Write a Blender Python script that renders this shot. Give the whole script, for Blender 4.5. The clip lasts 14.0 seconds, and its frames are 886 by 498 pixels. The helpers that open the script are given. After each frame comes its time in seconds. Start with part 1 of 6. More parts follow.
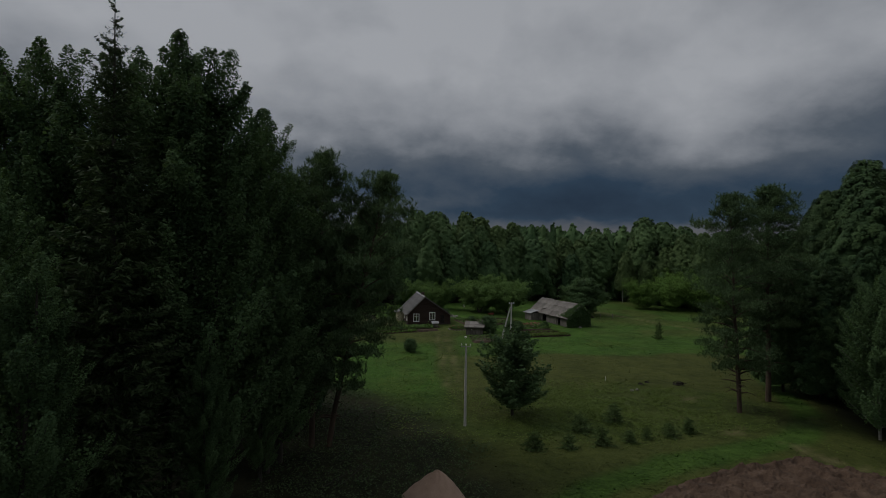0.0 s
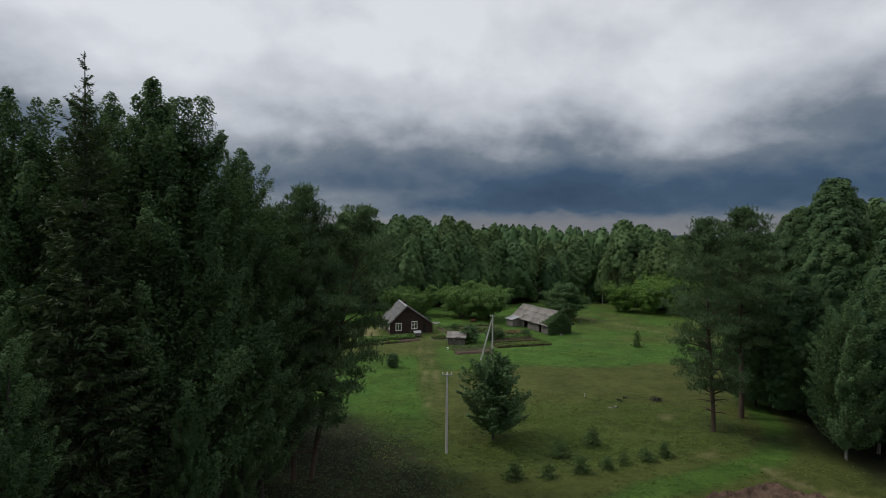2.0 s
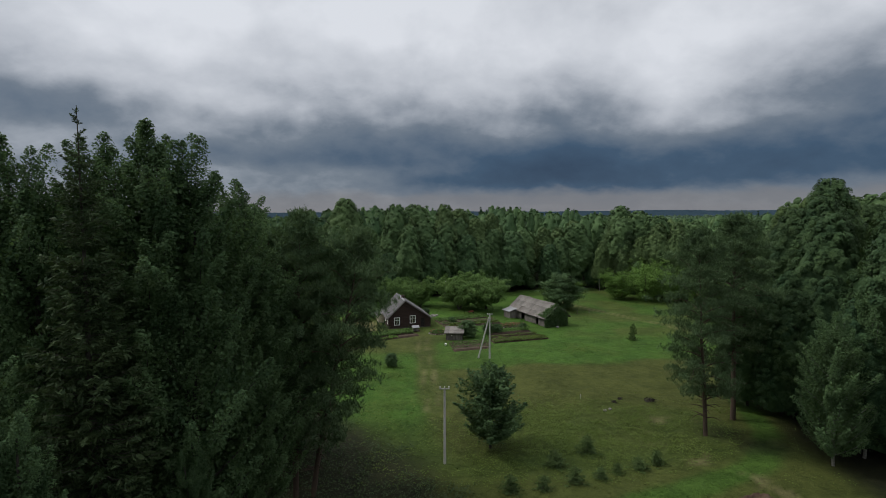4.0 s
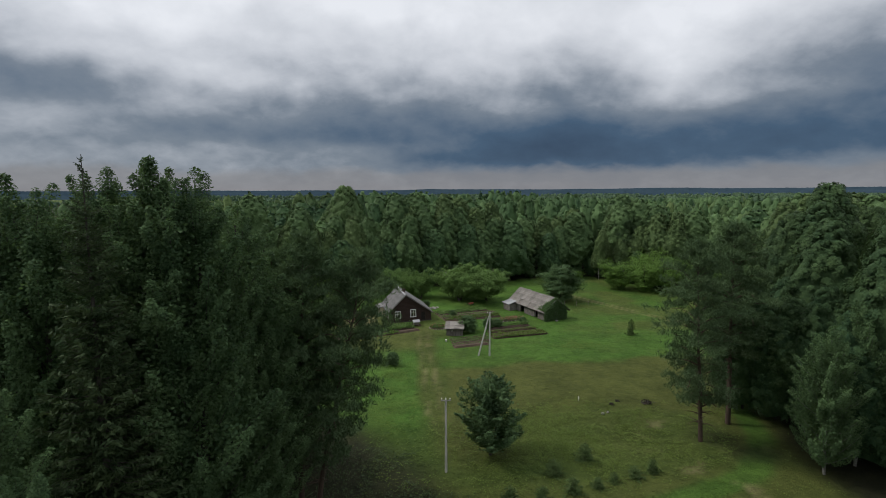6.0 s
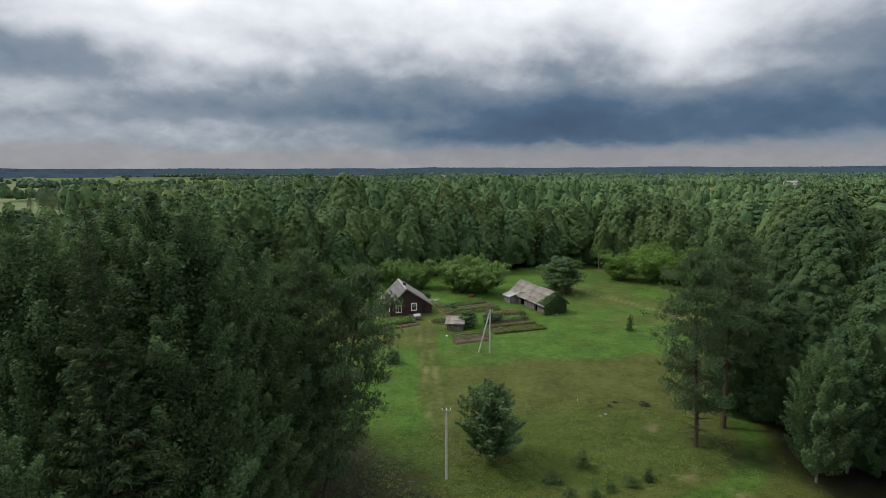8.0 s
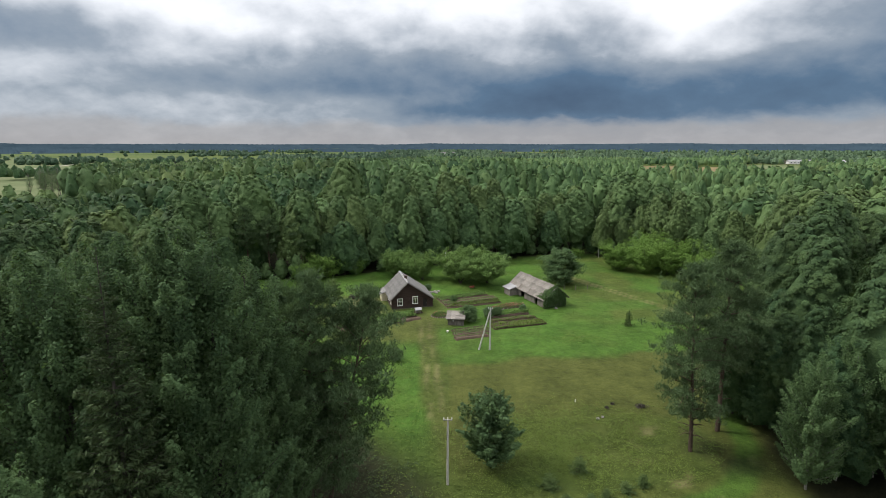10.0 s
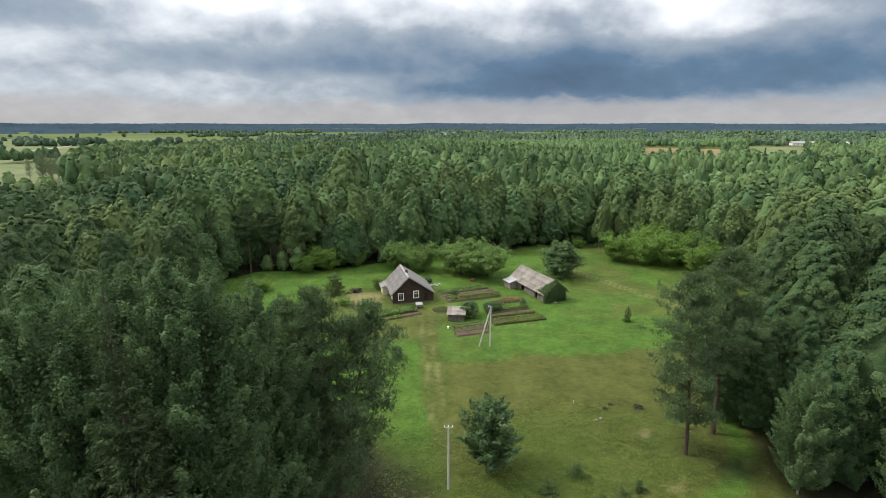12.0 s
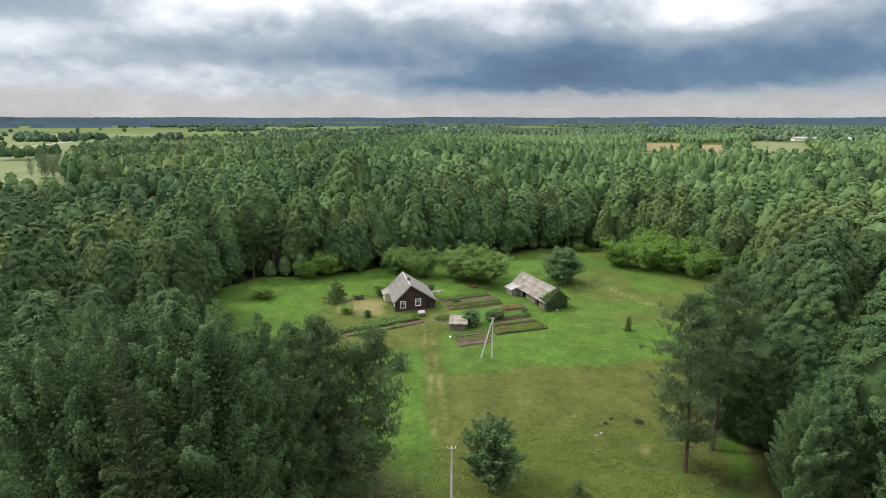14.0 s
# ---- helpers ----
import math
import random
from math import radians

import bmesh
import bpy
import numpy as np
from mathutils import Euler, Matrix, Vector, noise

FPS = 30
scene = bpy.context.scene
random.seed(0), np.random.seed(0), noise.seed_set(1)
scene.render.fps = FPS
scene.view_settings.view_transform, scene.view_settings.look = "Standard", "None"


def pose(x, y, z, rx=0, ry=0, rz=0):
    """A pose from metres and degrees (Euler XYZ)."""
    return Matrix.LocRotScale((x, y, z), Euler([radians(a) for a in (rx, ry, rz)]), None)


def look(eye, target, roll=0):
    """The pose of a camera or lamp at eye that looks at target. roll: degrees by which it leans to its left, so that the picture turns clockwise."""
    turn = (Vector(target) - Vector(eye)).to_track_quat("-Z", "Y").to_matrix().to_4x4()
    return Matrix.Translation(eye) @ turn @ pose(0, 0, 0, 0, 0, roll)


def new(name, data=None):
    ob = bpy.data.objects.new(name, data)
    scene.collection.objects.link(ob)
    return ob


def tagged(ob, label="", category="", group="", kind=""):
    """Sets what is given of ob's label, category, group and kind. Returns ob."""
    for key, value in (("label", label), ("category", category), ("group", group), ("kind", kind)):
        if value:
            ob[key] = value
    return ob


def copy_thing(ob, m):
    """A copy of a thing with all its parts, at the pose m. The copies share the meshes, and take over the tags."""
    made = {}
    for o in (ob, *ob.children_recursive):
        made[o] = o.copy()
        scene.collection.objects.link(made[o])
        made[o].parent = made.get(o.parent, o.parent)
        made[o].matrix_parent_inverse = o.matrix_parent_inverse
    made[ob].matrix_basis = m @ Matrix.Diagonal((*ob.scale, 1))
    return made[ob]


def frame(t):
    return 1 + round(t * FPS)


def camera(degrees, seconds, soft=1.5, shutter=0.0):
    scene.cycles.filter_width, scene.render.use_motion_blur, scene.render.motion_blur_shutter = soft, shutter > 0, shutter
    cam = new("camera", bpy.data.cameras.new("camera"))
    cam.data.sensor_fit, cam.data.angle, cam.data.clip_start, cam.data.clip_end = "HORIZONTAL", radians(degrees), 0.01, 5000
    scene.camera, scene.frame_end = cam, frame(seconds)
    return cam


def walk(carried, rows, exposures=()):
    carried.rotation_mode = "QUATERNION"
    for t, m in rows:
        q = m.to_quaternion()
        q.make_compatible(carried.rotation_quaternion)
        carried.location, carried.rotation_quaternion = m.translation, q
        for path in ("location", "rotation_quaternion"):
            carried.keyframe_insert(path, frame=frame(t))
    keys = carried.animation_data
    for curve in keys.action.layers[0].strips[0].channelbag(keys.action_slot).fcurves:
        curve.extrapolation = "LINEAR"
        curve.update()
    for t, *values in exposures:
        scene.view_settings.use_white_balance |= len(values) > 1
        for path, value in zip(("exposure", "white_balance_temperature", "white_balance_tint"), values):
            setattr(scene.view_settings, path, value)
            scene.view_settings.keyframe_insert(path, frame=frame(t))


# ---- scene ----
cam = camera(81.0, 14.0, soft=0.5)
PATH = [
    (0, (-0.105, 0.086, 15.621), (-0.169, 2.084, 15.601), 0.8),
    (0.5, (-0.103, -0.055, 16.381), (-0.149, 1.945, 16.361), 0.6),
    (1, (-0.096, -0.066, 17.169), (-0.124, 1.933, 17.145), 0.5),
    (1.5, (-0.039, -0.049, 18.008), (-0.045, 1.951, 17.979), 0.5),
    (2, (0.073, -0.05, 18.807), (0.076, 1.949, 18.759), 0.4),
    (2.5, (0.234, -0.148, 19.666), (0.239, 1.85, 19.597), 0.1),
    (3, (0.321, -0.203, 20.507), (0.328, 1.795, 20.416), -0.1),
    (5.5, (0.103, -0.341, 24.845), (0.115, 1.649, 24.641), -0.3),
    (6, (0.118, -0.351, 25.589), (0.13, 1.636, 25.366), -0.3),
    (6.5, (0.152, -0.27, 26.32), (0.164, 1.715, 26.078), -0.2),
    (7, (0.085, -0.175, 27.134), (0.098, 1.807, 26.868), -0.2),
    (7.5, (0.138, -0.107, 27.908), (0.149, 1.872, 27.621), -0.2),
    (8, (0.087, -0.135, 28.702), (0.097, 1.842, 28.396), -0.2),
    (10.5, (-0.086, -0.106, 32.983), (-0.077, 1.85, 32.568), 0.0),
    (11, (-0.023, 0.07, 33.634), (-0.015, 2.022, 33.202), -0.1),
    (11.5, (-0.102, 0.16, 34.384), (-0.095, 2.108, 33.933), -0.0),
    (12, (-0.115, 0.168, 35.175), (-0.108, 2.112, 34.705), -0.0),
    (12.5, (-0.107, 0.214, 35.97), (-0.102, 2.155, 35.485), -0.0),
    (13, (-0.184, 0.189, 36.635), (-0.181, 2.128, 36.144), 0.1),
    (13.5, (-0.288, 0.163, 37.354), (-0.283, 2.101, 36.862), 0.0),
    (14, (-0.365, 0.312, 38.135), (-0.361, 2.25, 37.642), 0.0),
]
EXPOSURES = [(0.0, -1.84, 6350, 10), (0.2, -1.18, 6350, 10), (0.4, -0.73, 6350, 10), (0.8, -0.69, 6350, 10), (1.5, -0.73, 6350, 10), (3.0, -0.76, 6350, 10),
             (5.5, -0.62, 6400, 10), (6.5, -0.48, 6450, 10), (8.0, -0.18, 6550, 10), (10.5, 0.28, 6680, 10), (12.0, 0.48, 6780, 10), (14.0, 0.63, 6880, 10)]
walk(cam, [(t, look(eye, target, roll)) for t, eye, target, roll in PATH], EXPOSURES)

# ---------------------------------------------------------------- light
SUN_EL, SUN_AZ = 48.0, -76.0        # degrees; azimuth clockwise from the line of sight
sun_data = bpy.data.lights.new("sun", "SUN")
sun_data.energy, sun_data.angle, sun_data.color = 2.6, radians(9), (1.0, 0.95, 0.87)
sun = new("sun", sun_data)
_az, _el = radians(SUN_AZ), radians(SUN_EL)
sun_way = Vector((math.sin(_az) * math.cos(_el), math.cos(_az) * math.cos(_el), math.sin(_el)))
sun.matrix_world = look(sun_way * 200, (0, 0, 0))
tagged(sun, kind="structure")


class Nodes:
    """Short hand for building a node tree."""

    def __init__(self, tree):
        self.tree = tree
        tree.nodes.clear()

    def add(self, kind, ins=None, attribute=""):
        n = self.tree.nodes.new(kind)
        if attribute:
            n.attribute_name = attribute
        for k, v in (ins or {}).items():
            if isinstance(v, bpy.types.NodeSocket):
                self.tree.links.new(v, n.inputs[k])
            else:
                n.inputs[k].default_value = v
        return n

    def math(self, op, a, b=0.0, c=0.0, clamp=False):
        n = self.add("ShaderNodeMath", {0: a, 1: b, 2: c})
        n.operation, n.use_clamp = op, clamp
        return n.outputs[0]

    def mix(self, fac, a, b, blend="MIX"):
        n = self.tree.nodes.new("ShaderNodeMix")
        n.data_type, n.blend_type = "RGBA", blend
        for k, v in ((0, fac), (6, a), (7, b)):
            if isinstance(v, bpy.types.NodeSocket):
                self.tree.links.new(v, n.inputs[k])
            else:
                n.inputs[k].default_value = v
        return n.outputs[2]

    def ramp(self, fac, stops, ease="EASE"):
        n = self.add("ShaderNodeValToRGB", {0: fac})
        r = n.color_ramp
        r.interpolation = ease
        while len(r.elements) < len(stops):
            r.elements.new(0.5)
        for e, (p, c) in zip(r.elements, stops):
            e.position = p
            e.color = (c, c, c, 1) if isinstance(c, (int, float)) else (*c, 1)
        return n.outputs[0]

    def noise(self, vec, scale, detail=4.0, rough=0.55, dist=0.0):
        return self.add("ShaderNodeTexNoise", {"Vector": vec, "Scale": scale, "Detail": detail, "Roughness": rough, "Distortion": dist}).outputs[0]


def build_sky():
    world = bpy.data.worlds.new("overcast_sky")
    scene.world = world
    world.use_nodes = True
    n = Nodes(world.node_tree)
    way = n.add("ShaderNodeTexCoord").outputs["Generated"]
    sep = n.add("ShaderNodeSeparateXYZ", {0: way})
    x, y, z = sep.outputs
    up = n.math("MAXIMUM", z, 0.0)
    az = n.math("ARCTAN2", x, y)
    low = n.math("ARCSINE", up)
    # a flat deck of cloud seen in perspective: drawn out along the horizon, round overhead
    reach = n.math("ADD", up, 0.48)
    heap = n.add("ShaderNodeCombineXYZ", {0: n.math("DIVIDE", x, reach), 1: n.math("DIVIDE", y, reach), 2: 0.0}).outputs[0]
    big = n.noise(heap, 1.8, 3.0, 0.48, 0.1)
    puff = n.noise(heap, 4.4, 6.0, 0.53, 0.15)
    fine = n.noise(heap, 12.5, 5.0, 0.58, 0.2)
    streak = n.noise(heap, 3.6, 6.0, 0.58, 0.2)
    az = n.math("ADD", az, n.math("MULTIPLY", n.math("SUBTRACT", big, 0.5), 0.20))
    low = n.math("ADD", low, n.math("MULTIPLY", n.math("SUBTRACT", streak, 0.5), 0.05))

    # the front hangs higher to the west
    tilt = n.ramp(n.math("DIVIDE", n.math("ADD", az, 0.7), 1.4), [(0.0, 0.64), (0.12, 0.62), (0.36, 0.38), (0.56, 0.06), (0.80, 0.0), (1.0, 0.14)])
    front = n.math("MAXIMUM", n.math("SUBTRACT", low, n.math("MULTIPLY", tilt, 0.1)), 0.0)

    def heap_at(az0, el0, wide, tall, much):
        """A brighter or darker mass of cloud round one direction, degrees."""
        p = n.math("DIVIDE", n.math("SUBTRACT", az, radians(az0)), radians(wide))
        q = n.math("DIVIDE", n.math("SUBTRACT", low, radians(el0)), radians(tall))
        s = n.math("ADD", n.math("MULTIPLY", p, p), n.math("MULTIPLY", q, q))
        return n.math("MULTIPLY", n.math("EXPONENT", n.math("MULTIPLY", s, -1.0)), much)

    # brightness by height: pale strip, slate bank of the storm front, then lighter cloud overhead
    tone = n.ramp(n.math("MULTIPLY", front, 2.0), [(0.0, 0.46), (0.055, 0.41), (0.11, 0.25), (0.21, 0.30), (0.33, 0.50), (0.46, 0.71), (0.60, 0.93), (1.0, 1.05)])
    calm = n.ramp(n.math("MULTIPLY", low, 2.0), [(0.10, 0.35), (0.45, 1.0)])
    big = n.math("ADD", n.math("MULTIPLY", n.math("SUBTRACT", big, 0.5), calm), 0.5)
    puff = n.math("ADD", n.math("MULTIPLY", n.math("SUBTRACT", puff, 0.5), calm), 0.5)
    tone = n.math("ADD", tone, n.math("MULTIPLY", n.math("SUBTRACT", big, 0.5), 0.62))
    tone = n.math("ADD", tone, n.math("MULTIPLY", n.math("SUBTRACT", fine, 0.5), 0.15))
    tone = n.math("ADD", tone, n.math("MULTIPLY", n.math("SUBTRACT", puff, 0.5), 0.56))
    for mass in ((25, 12.5, 6.5, 4.0, 0.17), (-26, 15, 13, 4.0, 0.08), (-31, 18, 16, 5.0, 0.20), (-27, 9.5, 20, 4.5, 0.15), (-3, 17, 8, 4, 0.15), (-38.5, 6.8, 7, 1.5, 0.24), (-31, 5.2, 6, 1.0, -0.12), (16, 4.2, 20, 2.4, -0.19),
                 (38, 12, 8, 5, -0.16), (-6, 4.7, 8, 0.8, 0.14), (7, 8, 12, 3, -0.06)):
        tone = n.math("ADD", tone, heap_at(*mass))
    deck = n.ramp(tone, [(0.0, (0.052, 0.095, 0.170)), (0.18, (0.083, 0.150, 0.248)), (0.42, (0.275, 0.330, 0.405)), (0.68, (0.80, 0.84, 0.91)), (1.0, (1.24, 1.27, 1.33))], "LINEAR")
    # cloud is brighter towards the hidden sun, as it is under any overcast
    glow = n.add("ShaderNodeVectorMath", {0: way, 1: (math.sin(_az), math.cos(_az), 0.0)})
    glow.operation = "DOT_PRODUCT"
    side = n.math("ADD", n.math("MULTIPLY", glow.outputs["Value"], 0.25), 0.92)
    deck = n.mix(n.ramp(up, [(0.25, 0.0), (0.6, 1.0)]), deck, n.mix(1.0, deck, n.add("ShaderNodeCombineXYZ", {0: side, 1: side, 2: side}).outputs[0], "MULTIPLY"))
    zenith = n.ramp(up, [(0.42, 1.0), (0.95, 1.6)])
    deck = n.mix(1.0, deck, zenith, "MULTIPLY")
    # the pale, slightly pink strip under the front
    strip = n.ramp(n.math("MULTIPLY", low, 2.0), [(0.0, 1.0), (0.055, 0.85), (0.10, 0.0)])
    deck = n.mix(n.math("MULTIPLY", strip, 0.68), deck, (0.352, 0.336, 0.342, 1))
    clear = n.add("ShaderNodeTexSky")
    clear.sky_type, clear.sun_disc, clear.sun_elevation, clear.sun_rotation = "NISHITA", False, _el, radians(SUN_AZ)
    clear_rgb = n.mix(1.0, clear.outputs[0], (0.08, 0.08, 0.08, 1), "MULTIPLY")
    total = n.mix(0.94, clear_rgb, deck)
    back = n.add("ShaderNodeBackground", {"Color": total, "Strength": 1.0})
    n.add("ShaderNodeOutputWorld", {"Surface": back.outputs[0]})


build_sky()

# ---------------------------------------------------------------- materials
def material(name, colours, scale=3.0, rough=0.85, bump=0.3, bump_scale=30.0, stretch=(1, 1, 1), metal=0.0, rand=0.12, spec=0.3):
    """A surface that wanders between its colours, with fine grain and relief."""
    m = bpy.data.materials.new(name)
    m.use_nodes = True
    n = Nodes(m.node_tree)
    pos = n.add("ShaderNodeTexCoord").outputs["Object"]
    pos = n.add("ShaderNodeMapping", {"Vector": pos, "Scale": stretch}).outputs[0]
    broad = n.noise(pos, scale, 5.0, 0.6)
    grain = n.noise(pos, bump_scale, 4.0, 0.6)
    k = n.math("ADD", n.math("MULTIPLY", broad, 0.7), n.math("MULTIPLY", grain, 0.3))
    steps = [(0.32 + 0.36 * i / max(1, len(colours) - 1), c) for i, c in enumerate(colours)]
    rgb = n.ramp(k, steps, "LINEAR")
    own = n.add("ShaderNodeObjectInfo").outputs["Random"]
    hsv = n.add("ShaderNodeHueSaturation", {"Color": rgb, "Value": n.math("ADD", n.math("MULTIPLY", own, 2 * rand), 1 - rand)})
    rel = n.add("ShaderNodeBump", {"Height": grain, "Strength": bump, "Distance": 0.03})
    p = n.add("ShaderNodeBsdfPrincipled", {"Base Color": hsv.outputs[0], "Roughness": rough, "Metallic": metal, "Normal": rel.outputs[0], "Specular IOR Level": spec})
    n.add("ShaderNodeOutputMaterial", {"Surface": p.outputs[0]})
    return m


def foliage(name, dark, light, through_light=0.25, rough=0.65, spec=0.12, each=0.26, warm=None):
    """Leaves: each leaf and each tree has its own shade, and some light comes through. warm: the dark and light of trees of a yellower kind."""
    m = bpy.data.materials.new(name)
    m.use_nodes = True
    n = Nodes(m.node_tree)
    isle = n.add("ShaderNodeNewGeometry").outputs["Random Per Island"]
    own = n.add("ShaderNodeObjectInfo").outputs["Random"]
    tint = n.add("ShaderNodeAttribute", attribute="tint").outputs["Fac"]
    pos = n.add("ShaderNodeTexCoord").outputs["Object"]
    patch = n.noise(pos, 0.55, 3.0, 0.6)
    k = n.math("ADD", n.math("MULTIPLY", isle, each), n.math("MULTIPLY", patch, 0.66 - each))
    k = n.math("ADD", k, n.math("MULTIPLY", own, 0.15))
    k = n.math("ADD", k, n.math("MULTIPLY", tint, 0.50))
    if warm:
        k = n.math("ADD", k, n.math("MULTIPLY", n.math("SUBTRACT", n.noise(pos, 2.2, 5.0, 0.75), 0.5), 0.55))
    rgb = n.ramp(k, [(0.15, dark), (0.85, light)], "LINEAR")
    if warm:
        rgb = n.mix(n.add("ShaderNodeAttribute", attribute="hue").outputs["Fac"], rgb, n.ramp(k, [(0.15, warm[0]), (0.85, warm[1])], "LINEAR"))
    p = n.add("ShaderNodeBsdfPrincipled", {"Base Color": rgb, "Roughness": rough, "Specular IOR Level": spec})
    if warm:
        leafy = n.math("ADD", n.noise(pos, 2.6, 4.0, 0.7), n.math("MULTIPLY", n.noise(pos, 0.9, 2.0, 0.5), 0.8))
        rel = n.add("ShaderNodeBump", {"Height": leafy, "Strength": 0.8, "Distance": 0.30})
        n.tree.links.new(rel.outputs[0], p.inputs["Normal"])
    t = n.add("ShaderNodeBsdfTranslucent", {"Color": n.mix(0.5, rgb, (0.10, 0.16, 0.02, 1))})
    s = n.add("ShaderNodeMixShader", {0: through_light, 1: p.outputs[0], 2: t.outputs[0]})
    n.add("ShaderNodeOutputMaterial", {"Surface": s.outputs[0]})
    return m


def meadow_material(name, relief):
    """Grass and soil by what grows where: weights dry, lush, bare, and litter with painted tree shade lie on the mesh.
    """
    m = bpy.data.materials.new(name)
    m.use_nodes = True
    n = Nodes(m.node_tree)
    pos = n.add("ShaderNodeTexCoord").outputs["Object"]
    a, b, c = n.noise(pos, 0.22, 4.0, 0.6), n.noise(pos, 1.1, 4.0, 0.65, 0.4), n.noise(pos, 4.5, 5.0, 0.75)
    isle = n.add("ShaderNodeNewGeometry").outputs["Random Per Island"]
    k = n.math("ADD", n.math("MULTIPLY", a, 0.4), n.math("ADD", n.math("MULTIPLY", b, 0.35), n.math("MULTIPLY", c, 0.35)))
    if relief == 0:
        k = n.math("ADD", n.math("ADD", n.math("MULTIPLY", k, 0.86), n.math("MULTIPLY", isle, 0.14)), 0.03)

    def two(lo, hi):
        return n.ramp(k, [(0.42, lo), (0.66, hi)], "LINEAR")

    def weight(what):
        return n.add("ShaderNodeAttribute", attribute=what).outputs["Fac"]

    rgb = two((0.026, 0.048, 0.009), (0.068, 0.105, 0.021))
    rgb = n.mix(weight("lush"), rgb, two((0.029, 0.074, 0.010), (0.076, 0.158, 0.025)))
    rgb = n.mix(weight("dry"), rgb, two((0.039, 0.047, 0.011), (0.094, 0.104, 0.027)))
    rgb = n.mix(weight("bare"), rgb, two((0.14, 0.115, 0.06), (0.27, 0.225, 0.12)))
    # forest litter, darkened to carry the near trees' shade as well
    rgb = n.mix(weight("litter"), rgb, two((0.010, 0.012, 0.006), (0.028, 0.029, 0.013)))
    rel = n.add("ShaderNodeBump", {"Height": n.math("ADD", c, b), "Strength": 0.9, "Distance": 0.2})
    p = n.add("ShaderNodeBsdfPrincipled", {"Base Color": rgb, "Roughness": 0.9, "Specular IOR Level": 0.12})
    if relief:
        n.tree.links.new(rel.outputs[0], p.inputs["Normal"])
    n.add("ShaderNodeOutputMaterial", {"Surface": p.outputs[0]})
    return m


